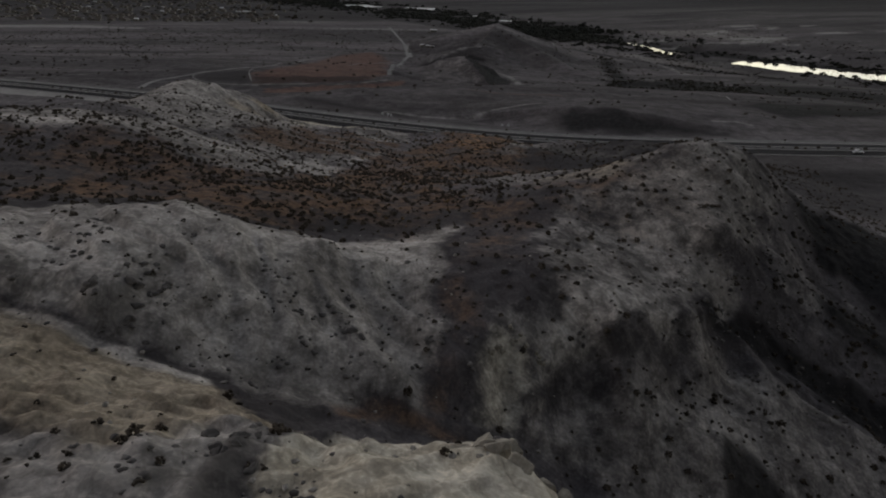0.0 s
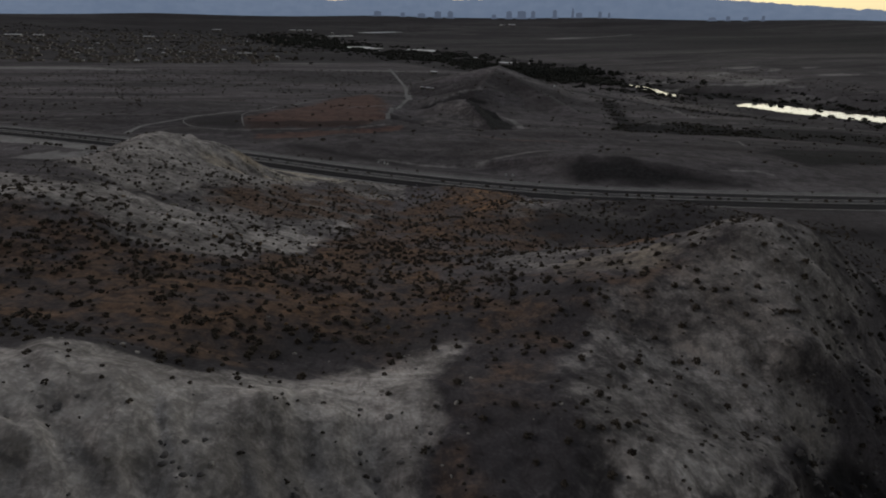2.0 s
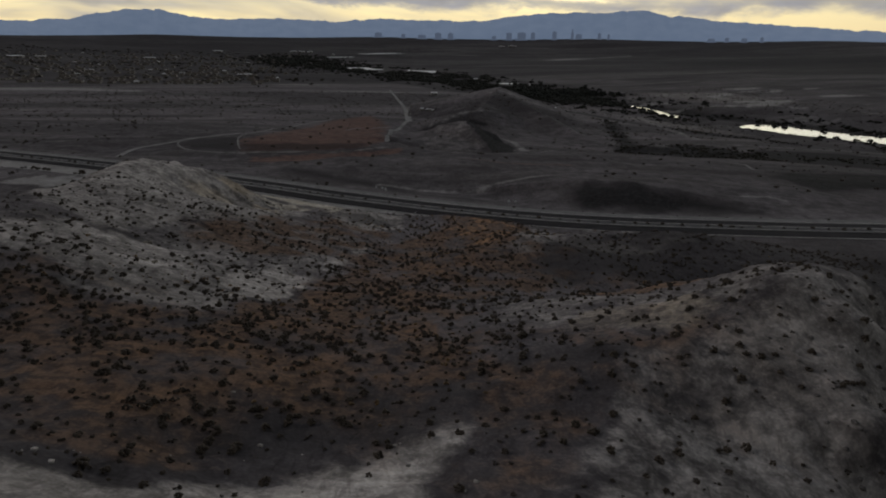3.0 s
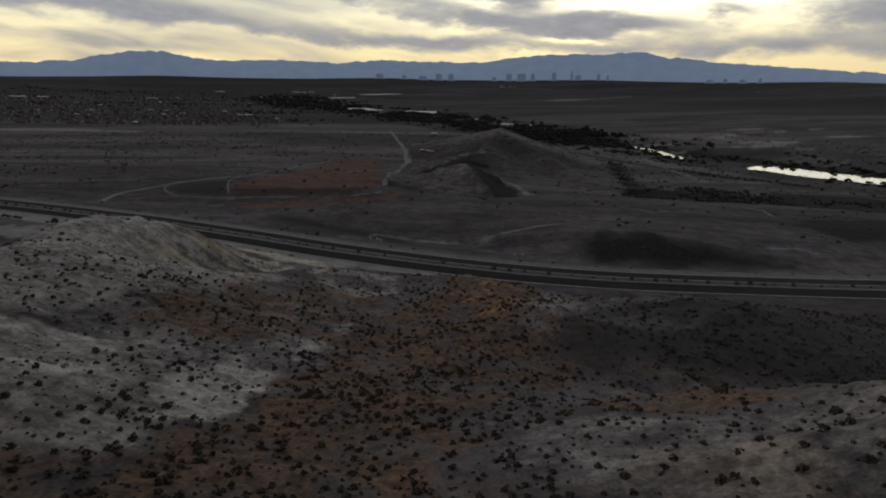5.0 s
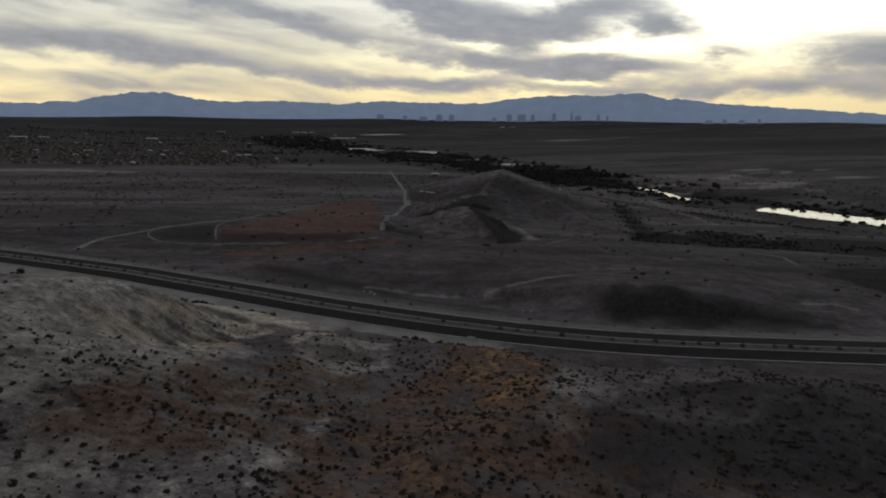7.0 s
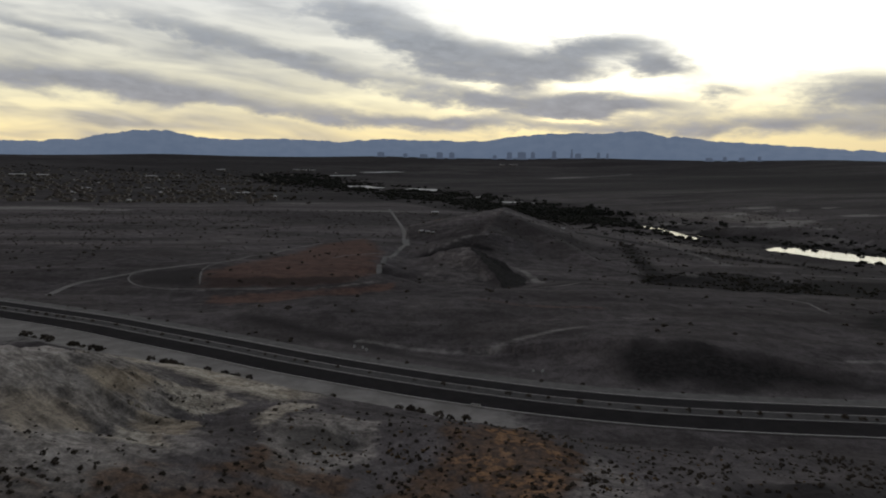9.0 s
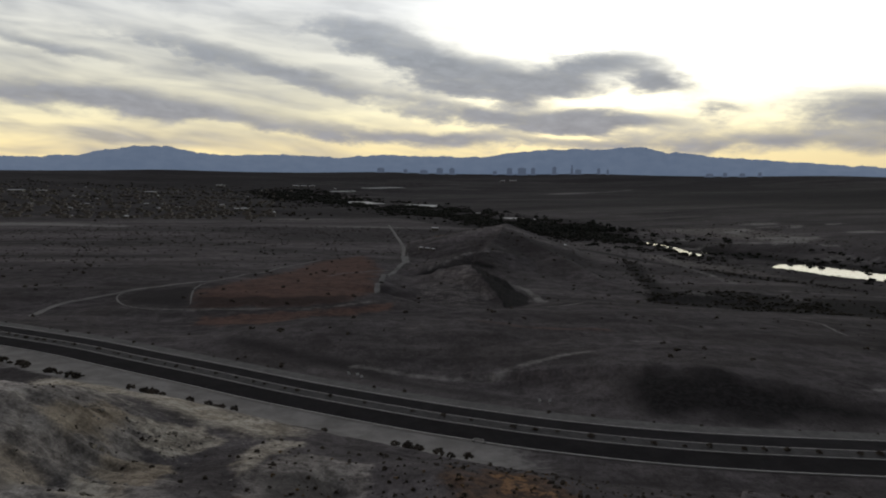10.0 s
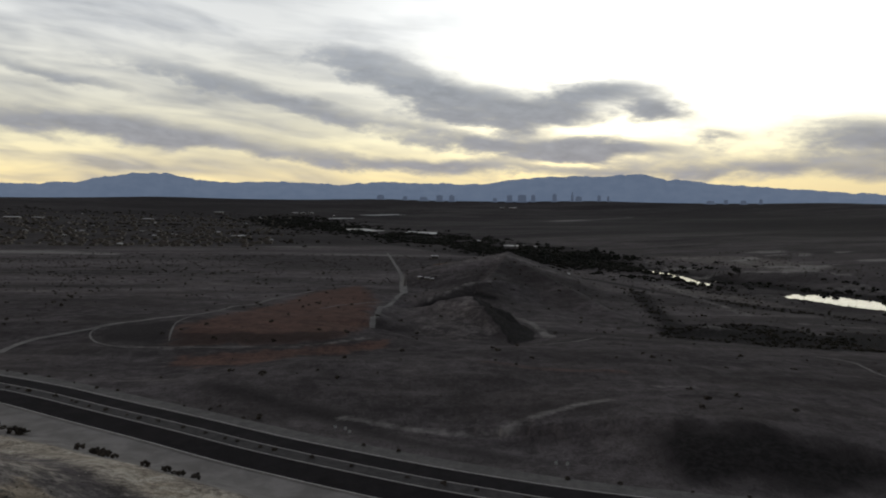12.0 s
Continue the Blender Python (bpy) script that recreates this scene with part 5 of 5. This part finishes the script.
# ---------------------------------------------------------------- stones on the hills
def stone_data(rng):
    bm = bmesh.new()
    bmesh.ops.create_icosphere(bm, subdivisions=1, radius=0.5)
    for v in bm.verts:
        v.co *= rng.uniform(0.65, 1.2)
        v.co.z *= 0.65
    verts, faces = [tuple(v.co) for v in bm.verts], [tuple(v.index for v in f.verts) for f in bm.faces]
    bm.free()
    return verts, faces


STONES = [stone_data(RNG) for _ in range(5)]
ROCK = plain_material("broken_rock", (0.16, 0.145, 0.13), (0.42, 0.385, 0.34), 0.4, 0.95, 0.5, 0.08)


def stony(x, y):
    where = most(band(x, y, [(-110, 380), (-60, 342), (-40, 330)], 14), blob(x, y, -8, 45, 40, 18), blob(x, y, 12, 72, 12, 20) * 0.8, blob(x, y, -64, 298, 26, 26) * 0.9, blob(x, y, -25, 76, 70, 18) * 0.7)
    return where * (0.1 + 0.9 * smooth(-0.1, 0.5, fbm(x / 9, y / 9, 3, 101)))


stone_places = scatter(15000, (-125, 110), (24, 385), 12, stony, (0.15, 0.85))
order = np.argsort(np.hypot(stone_places[:, 0] - 5, stone_places[:, 1] - 55) - 26 * stone_places[:, 3])
near_stones, far_stones = stone_places[order[:110]], stone_places[order[110:]]
joined("stones", far_stones, STONES, ROCK, "pale broken stones strewn over eroded slopes", "stones")
stone_meshes = [mesh_from("boulder", v, f, ROCK, shade=False) for v, f in STONES]
for x, y, z, w, h, a, k in near_stones:
    ob = new("boulder", stone_meshes[int(k) % 5])
    ob.matrix_basis = Matrix.LocRotScale((x, y, z + 0.12 * w), Euler((0, 0, a)), (w, w * 0.8, w * h))
    tagged(ob, "weathered pale boulder half sunk in dusty earth", "boulder", "boulders on the slopes")


DARK_ROCK = plain_material("dark_crusted_rock", (0.055, 0.049, 0.046), (0.17, 0.155, 0.145), 0.5, 0.95, 0.5, 0.08)


def crusted(x, y):
    where = most(blob(x, y, -36, 73, 8, 6), blob(x, y, -29, 69, 5, 4), blob(x, y, -14, 74, 7, 6) * 0.8, blob(x, y, -9, 69, 6, 6) * 0.6, blob(x, y, 1, 78, 5, 9) * 0.7,
                 blob(x, y, -22, 62, 12, 4) * 0.7, blob(x, y, 58, 106, 12, 14) * 0.7, blob(x, y, 44, 94, 12, 7) * 0.6, blob(x, y, -12, 34, 8, 6) * 0.7, blob(x, y, -58, 303, 14, 9) * 0.5)
    return where * smooth(-0.25, 0.4, fbm(x / 5, y / 5, 3, 103))


joined("rocks", scatter(60000, (-70, 80), (26, 320), 18, crusted, (0.25, 1.15)), STONES, DARK_ROCK, "dark crusted rocks breaking out of the grey ridge", "rocks")


# ---------------------------------------------------------------- broken outcrops
CREAM_ROCK = plain_material("cream_gypsum_rock", (0.17, 0.150, 0.122), (0.40, 0.355, 0.29), 0.9, 0.95, 0.6, 0.1)


def slab_mesh(name, rng, mat):
    """A fractured block about a metre across: a few flat breaks cut from a rough ball."""
    bm = bmesh.new()
    bmesh.ops.create_icosphere(bm, subdivisions=2, radius=0.6)
    cuts = [(Vector((rng.gauss(0, 1), rng.gauss(0, 1), rng.gauss(0, 0.7))).normalized(), rng.uniform(0.24, 0.42)) for _ in range(9)]
    for v in bm.verts:
        for way, reach in cuts:
            past = v.co.dot(way) - reach
            if past > 0:
                v.co -= way * past
        v.co += Vector((rng.uniform(-0.02, 0.02), rng.uniform(-0.02, 0.02), rng.uniform(-0.02, 0.02)))
    me = bpy.data.meshes.new(name)
    bm.to_mesh(me)
    bm.free()
    me.materials.append(mat)
    return me


OUT_RNG = random.Random(77)
PALE_SLABS = [slab_mesh("slab", OUT_RNG, CREAM_ROCK) for _ in range(5)]
DARK_SLABS = [slab_mesh("slab", OUT_RNG, DARK_ROCK) for _ in range(5)]


def build_outcrop(x, y, size, slabs, label):
    ob = tagged(new("rock_outcrop"), label, "outcrop", "outcrops on the slopes")
    base = at(x, y)
    ob.matrix_basis = pose(x, y, base)
    for i in range(5):
        w = size * OUT_RNG.uniform(0.45, 1.0)
        dx, dy = OUT_RNG.gauss(0, 0.55) * size, OUT_RNG.gauss(0, 0.4) * size
        slab = part("slab", slabs[OUT_RNG.randrange(5)], ob)
        slab.matrix_basis = Matrix.LocRotScale((dx, dy, at(x + dx, y + dy) - base - 0.04 * w), Euler((OUT_RNG.uniform(-0.3, 0.3), OUT_RNG.uniform(-0.3, 0.3), OUT_RNG.uniform(0, 6.3))), (w * 1.3, w, w * 0.75))


for x, y, size in ((6.0, 40, 2.4), (8.2, 37, 2.2), (-9, 43.5, 1.3), (9.5, 73.4, 1.2), (12, 74.8, 1.3), (14.6, 74.6, 1.2), (-58, 284, 1.5),
                   (-48, 258, 1.3), (-66, 302, 1.7), (-54, 312, 1.5), (-46, 314, 1.3), (-30, 157, 1.2), (-26, 188, 1.0), (-49, 167, 1.2), (-56, 186, 1.2)):
    build_outcrop(x, y, size, PALE_SLABS, "pale fractured gypsum outcrop jutting from the slope")
for x, y, size in ((-33, 63.6, 1.5), (-30.4, 65.4, 1.8), (-28.6, 62.4, 1.4), (-27.4, 66.2, 1.2), (-12.5, 66.5, 1.2), (-8, 70.5, 1.3), (-14, 71, 1.0), (1, 72.5, 1.1), (-12.4, 38.6, 1.5), (-11.4, 36, 1.4),
                   (21, 79.6, 0.9), (30, 82.4, 1.1), (36.5, 86.2, 1.1), (45.5, 95.4, 1.5), (49, 99.6, 1.3), (51, 88.6, 1.0), (60, 116, 1.2)):
    build_outcrop(x, y, size, DARK_SLABS, "dark crusted rock outcrop breaking out of the slope")


# ---------------------------------------------------------------- car on the road
CAR_PAINT, CAR_GLASS, RUBBER, LAMP_RED = (plain_material(*v) for v in (
    ("white_car_paint", (0.66, 0.66, 0.66), (0.76, 0.76, 0.76), 0.5, 0.3, 0.02, 0.01, 0.5), ("car_glass", (0.012, 0.014, 0.016), (0.02, 0.022, 0.025), 0.5, 0.1, 0.0, 0.01, 0.5),
    ("tyre_rubber", (0.014, 0.014, 0.014), (0.028, 0.028, 0.028), 2.0), ("tail_lamp", (0.20, 0.012, 0.01), (0.30, 0.02, 0.016), 2.0, 0.3)))


def lofted(name, sections, mat):
    """A closed body from cross sections: x, half width, bottom, top, half width at the top."""
    bm = bmesh.new()
    rings = []
    for x, w, lo, hi, tw in sections:
        mid = lo + (hi - lo) * 0.55
        rings.append([bm.verts.new(p) for p in ((x, -w * 0.94, lo), (x, -w, mid), (x, -tw, hi), (x, tw, hi), (x, w, mid), (x, w * 0.94, lo))])
    for a, b in zip(rings, rings[1:]):
        for i in range(6):
            bm.faces.new((a[i], a[(i + 1) % 6], b[(i + 1) % 6], b[i]))
    bm.faces.new(rings[0][::-1])
    bm.faces.new(rings[-1])
    bmesh.ops.recalc_face_normals(bm, faces=bm.faces[:])
    me = bpy.data.meshes.new(name)
    bm.to_mesh(me)
    bm.free()
    me.materials.append(mat)
    return me


def wheel_mesh(name, radius, width, mat):
    bm = bmesh.new()
    bmesh.ops.create_cone(bm, cap_ends=True, segments=20, radius1=radius, radius2=radius, depth=width, matrix=Matrix.Rotation(radians(90), 4, "X"))
    bmesh.ops.bevel(bm, geom=[e for e in bm.edges if abs(e.verts[0].co.y - e.verts[1].co.y) < 1e-4], offset=width * 0.15, segments=1, affect="EDGES")
    me = bpy.data.meshes.new(name)
    bm.to_mesh(me)
    bm.free()
    me.materials.append(mat)
    return me


def build_car(x, y, turn):
    car = tagged(new("car"), "white sport utility car driving on dark asphalt", "car")
    car.matrix_basis = pose(x, y, float(road_height(x)) + 0.05, 0, 0, turn)
    part("body", lofted("body", [(-2.35, 0.80, 0.40, 0.85, 0.72), (-2.2, 0.92, 0.30, 1.02, 0.84), (0.7, 0.94, 0.26, 1.04, 0.86), (1.0, 0.94, 0.26, 1.0, 0.84),
                                 (2.1, 0.90, 0.30, 0.86, 0.78), (2.38, 0.78, 0.42, 0.70, 0.70)], CAR_PAINT), car, "glossy white body shell")
    part("window_band", lofted("window_band", [(-2.05, 0.84, 1.0, 1.06, 0.80), (-1.75, 0.84, 1.0, 1.46, 0.68), (0.25, 0.84, 1.0, 1.50, 0.68), (0.95, 0.82, 1.0, 1.06, 0.78)], CAR_GLASS), car, "dark tinted windows")
    part("roof", lofted("roof", [(-1.78, 0.66, 1.46, 1.52, 0.6), (-0.7, 0.70, 1.49, 1.60, 0.62), (0.22, 0.66, 1.48, 1.53, 0.6)], CAR_PAINT), car, "white roof panel")
    tyre, rim = wheel_mesh("tyre", 0.36, 0.24, RUBBER), wheel_mesh("rim", 0.22, 0.26, CONCRETE)
    for wx in (-1.45, 1.45):
        for wy in (-0.82, 0.82):
            t = part("wheel", tyre, car, "black rubber tyre")
            t.location = (wx, wy, 0.36)
            part("rim", rim, t, "grey alloy rim")
    for wy in (-0.66, 0.66):
        lamp = part("tail_light", box_mesh("tail_light", 0.06, 0.24, 0.16, LAMP_RED, 0.015), car, "red tail light")
        lamp.location = (-2.33, wy, 0.72)
        lamp = part("headlight", box_mesh("headlight", 0.06, 0.28, 0.12, CAR_GLASS, 0.015), car, "clear headlight")
        lamp.location = (2.30, wy, 0.66)


build_car(211.0, 317.5, -1.0)


# ---------------------------------------------------------------- small signs beside the road
STEEL = plain_material("galvanised_steel", (0.24, 0.24, 0.245), (0.34, 0.34, 0.345), 3.0, 0.5)
SIGN = plain_material("white_sign_face", (0.62, 0.62, 0.60), (0.75, 0.75, 0.73), 1.0, 0.6)


def build_sign(x, y):
    sign = tagged(new("road_sign"), "small white sign board on a steel post beside the road", "road sign", "signs beside the road")
    sign.matrix_basis = pose(x, y, at(x, y) - 0.05, 0, 0, 12)
    part("post", box_mesh("post", 0.08, 0.08, 2.0, STEEL, 0.01), sign, "galvanised steel post")
    p = part("panel", box_mesh("panel", 0.95, 0.05, 0.95, SIGN, 0.015), sign, "blank white panel")
    p.location = (0, -0.07, 1.1)


for x, y in ((45.1, 373.5), (48.4, 373.2), (-22.0, 404.0), (-18.6, 403.0), (-16.8, 399.5)):
    build_sign(x, y)

# ---------------------------------------------------------------- culvert and marker post by the verge
culvert = tagged(new("culvert"), "pale concrete culvert headwall at the edge of the road", "culvert")
culvert.matrix_basis = pose(22.0, 341.0, float(road_height(22.0)) - 0.1, 0, 0, -22)
part("headwall", box_mesh("headwall", 3.0, 0.35, 0.75, CONCRETE, 0.04), culvert, "pale concrete wall")
for side in (-1.5, 1.5):
    part("wing_wall", box_mesh("wing_wall", 0.3, 1.3, 0.6, CONCRETE, 0.04), culvert, "short concrete wing").location = (side, -0.75, 0)
post = tagged(new("marker_post"), "thin steel marker post standing on the gravel verge", "post")
post.matrix_basis = pose(-0.4, 320.5, at(-0.4, 320.5) - 0.1)
part("shaft", box_mesh("shaft", 0.09, 0.09, 2.5, STEEL, 0.01), post, "galvanised steel shaft")
part("cap", box_mesh("cap", 0.22, 0.05, 0.4, SIGN, 0.01), post, "small white marker plate").location = (0, -0.07, 2.05)

# ---------------------------------------------------------------- buildings far off
STUCCO = plain_material("tan_stucco", (0.15, 0.135, 0.115), (0.26, 0.235, 0.205), 0.05)
ROOFING = plain_material("white_metal_roof", (0.62, 0.62, 0.61), (0.78, 0.78, 0.77), 0.03, 0.5)
TILE = plain_material("brown_roof_tile", (0.055, 0.042, 0.034), (0.10, 0.075, 0.06), 0.1)
WINDOW = plain_material("dark_window", (0.02, 0.024, 0.03), (0.035, 0.04, 0.048), 0.1, 0.2, 0.0, 0.01, 0.5)


def glass_tower_material():
    """Hotel towers of the far city, the haze before them painted in as a blue emission."""
    m, n = material("hazy_tower")
    tone = n.noise(n.place(), 0.08, 2)
    col = n.mix(tone, (0.060, 0.080, 0.125), (0.085, 0.108, 0.155))
    b = n.add("ShaderNodeBsdfPrincipled", Roughness=0.8)
    b.inputs["Base Color"].default_value = (0.05, 0.055, 0.065, 1)
    n.put(b.inputs["Emission Color"], col)
    b.inputs["Emission Strength"].default_value = 0.8
    out = n.add("ShaderNodeOutputMaterial")
    n.put(out.inputs[0], b.outputs[0])
    return m


TOWER = glass_tower_material()


def build_tower(azimuth, width, height, crown):
    r = 4500
    x, y = r * math.sin(radians(azimuth)), 90 + r * math.cos(radians(azimuth))
    tower = tagged(new("tower_block"), "hazy high-rise tower on the far city skyline", "tower", "towers of the city skyline")
    tower.matrix_basis = pose(x, y, at(x, y) - 3, 0, 0, -azimuth)
    part("podium", box_mesh("podium", width * 1.5, width * 1.1, height * 0.22, TOWER, 0.8), tower)
    part("shaft", box_mesh("shaft", width, width * 0.7, height, TOWER, 1.0), tower)
    top = part("crown", box_mesh("crown", width * 0.5, width * 0.4, crown, TOWER, 0.5), tower)
    top.location = (0, 0, height)


for azimuth, width, height, crown in ((-3.4, 44, 30, 3), (-1.4, 26, 27, 2), (0.1, 48, 26, 3), (1.4, 40, 40, 4), (2.4, 34, 40, 6), (5.9, 26, 27, 2), (7.1, 34, 46, 3), (8.1, 52, 47, 3), (9.0, 26, 46, 4),
                                      (10.7, 26, 50, 5), (12.1, 16, 44, 18), (12.6, 38, 32, 3), (14.2, 20, 38, 4), (14.9, 14, 34, 3), (22.5, 40, 22, 2), (23.6, 22, 28, 2), (24.8, 30, 24, 2), (26.0, 18, 30, 2)):
    build_tower(azimuth, width, height, crown)


def gable_mesh(name, sx, sy, rise, mat):
    verts = [(-sx / 2, -sy / 2, 0), (sx / 2, -sy / 2, 0), (sx / 2, sy / 2, 0), (-sx / 2, sy / 2, 0), (-sx / 2, 0, rise), (sx / 2, 0, rise)]
    faces = [(0, 1, 5, 4), (2, 3, 4, 5), (1, 2, 5), (3, 0, 4), (3, 2, 1, 0)]
    return mesh_from(name, verts, faces, mat, shade=False)


def build_hall(x, y, sx, sy, h, turn, label, roof_mat=None):
    """A low hall with walls, a shallow pitched roof, a door and windows."""
    hall = tagged(new("hall"), label, "building", "halls on the plain")
    hall.matrix_basis = pose(x, y, at(x, y) - 0.4, 0, 0, turn)
    part("wall", box_mesh("wall", sx, sy, h, STUCCO, 0.1), hall, "tan stucco walls")
    part("roof", gable_mesh("roof", sx * 1.06, sy * 1.08, h * 0.22, roof_mat or ROOFING), hall, "white metal roof").location = (0, 0, h)
    part("door", box_mesh("door", sx * 0.14, 0.3, h * 0.6, WINDOW, 0.05), hall, "dark loading door").location = (sx * 0.2, -sy / 2, 0)
    for i in range(3):
        part("window", box_mesh("window", sx * 0.10, 0.25, h * 0.25, WINDOW, 0.03), hall, "dark window").location = (-sx * 0.36 + i * sx * 0.16, -sy / 2, h * 0.45)


for x, y, sx, sy, h, turn in ((-516, 2088, 13, 14, 6, 4), (-494, 2092, 21, 16, 6.5, 4), (3, 956, 4.5, 4, 2.6, 20), (11, 950, 5.5, 4, 2.6, -15), (17, 944, 4, 3, 2.4, 10), (28, 1455, 12, 10, 5, 5),
                              (-700, 2150, 14, 10, 5, 4), (-960, 2060, 12, 10, 5, 0), (-1190, 2280, 14, 10, 5, 2), (-850, 2300, 12, 10, 5, 0), (-420, 3480, 12, 10, 6, 0), (150, 1950, 10, 8, 5, 0), (-1105, 1900, 16, 14, 6, 0), (-640, 3660, 30, 20, 7, 0), (-600, 3665, 26, 20, 7, 0), (-560, 3670, 24, 20, 7, 0), (-1650, 3000, 60, 30, 9, 8),
                              (-1560, 3020, 40, 26, 8, 8), (-1900, 3050, 50, 30, 9, 5), (-1130, 3050, 44, 26, 8, 4), (-1000, 3600, 40, 26, 8, 0), (520, 4100, 40, 24, 7, 0), (460, 4090, 26, 20, 7, 0), (212, 1152, 9, 7, 3.5, 30)):
    build_hall(x, y, sx, sy, h, turn, "low white-roofed hall standing on the dusty plain")


def build_suburb():
    """Streets of small houses, too far to tell one by one."""
    rng = random.Random(21)
    verts, faces, slots = [], [], []
    xs, ys = [], []
    for i in range(520):
        y = 1720 + 1700 * rng.random() ** 1.3
        xs.append(-rng.uniform(0.17, 0.60) * y - 30)
        ys.append(y)
    zs = on_ground(np.array(xs), np.array(ys))
    for x, y, z in zip(xs, ys, zs):
        sx, sy, h, a = rng.uniform(10, 17), rng.uniform(9, 13), rng.uniform(3, 5.5), rng.choice((0, 0.1, 1.57, 1.65))
        c, s = math.cos(a), math.sin(a)
        b = len(verts)
        for px, py, pz in ((-sx, -sy, -1), (sx, -sy, -1), (sx, sy, -1), (-sx, sy, -1), (-sx, -sy, 2 * h), (sx, -sy, 2 * h), (sx, sy, 2 * h), (-sx, sy, 2 * h), (-sx * 0.6, 0, 2.9 * h), (sx * 0.6, 0, 2.9 * h)):
            verts.append((x + (px * c - py * s) / 2, y + (px * s + py * c) / 2, z + pz / 2))
        faces += [(b, b + 1, b + 5, b + 4), (b + 1, b + 2, b + 6, b + 5), (b + 2, b + 3, b + 7, b + 6), (b + 3, b, b + 4, b + 7),
                  (b + 4, b + 5, b + 9, b + 8), (b + 6, b + 7, b + 8, b + 9), (b + 5, b + 6, b + 9), (b + 7, b + 4, b + 8)]
        white = rng.random() < 0.03
        slots += [0] * 4 + [2 if white else 1] * 4
    me = mesh_from("suburb", verts, faces, STUCCO, shade=False)
    me.materials.append(TILE)
    me.materials.append(ROOFING)
    me.polygons.foreach_set("material_index", slots)
    tagged(new("suburb", me), "low houses of a distant suburb among dark trees", "suburb", kind="stuff")


build_suburb()


def suburb_trees(x, y):
    inside = smooth(-0.10, -0.18, x / y) * smooth(1600, 1760, y)
    rows = smooth(0.55, 0.9, np.cos(y / 62 + 0.6 * fbm(x / 300, y / 300, 2, 111)) * 0.5 + 0.5)
    return inside * (0.12 + 0.88 * rows) * smooth(-0.4, 0.3, fbm(x / 120, y / 60, 2, 112))


joined("street_trees", scatter(6000, (-2300, -150), (1600, 3700), 13, suburb_trees, (5, 12)), SPARSE, GREEN, "dark street trees of a distant suburb", "trees")


# ---------------------------------------------------------------- a single tree on the river flat
def build_tree(x, y, height, seed):
    rng = random.Random(seed)
    tree = tagged(new("tree"), "lone dark broad tree on the pale river flat", "tree")
    tree.matrix_basis = pose(x, y, at(x, y) - 0.1)
    verts, faces = [], []

    def limb(a, b, r0, r1):
        k = len(verts)
        for p, r in ((a, r0), (b, r1)):
            for i in range(6):
                verts.append((p[0] + r * math.cos(i * 1.0472), p[1] + r * math.sin(i * 1.0472), p[2]))
        faces.extend((k + i, k + (i + 1) % 6, k + 6 + (i + 1) % 6, k + 6 + i) for i in range(6))

    fork = (0.2, 0.1, height * 0.3)
    limb((0, 0, -0.5), fork, height * 0.05, height * 0.035)
    tips = []
    for i in range(7):
        a = i * 0.9 + rng.uniform(-0.2, 0.2)
        tip = (math.cos(a) * height * 0.38, math.sin(a) * height * 0.38, height * rng.uniform(0.5, 0.8))
        limb(fork, tip, height * 0.025, height * 0.008)
        tips.append(tip)
    part("trunk", mesh_from("trunk", verts, faces, BARK), tree, "grey-brown forked trunk")
    lv, lf = [], []
    for i in range(170):
        t = tips[i % 7]
        clump(lv, lf, tuple(t[k] * rng.uniform(0.7, 1.1) + rng.gauss(0, height * 0.1) for k in range(3)), height * rng.uniform(0.03, 0.085), rng)
    part("crown", mesh_from("crown", lv, lf, GREEN, shade=False), tree, "dark uneven crown of leaves")


build_tree(463, 1165, 13, 5)
build_tree(452, 1158, 9, 6)
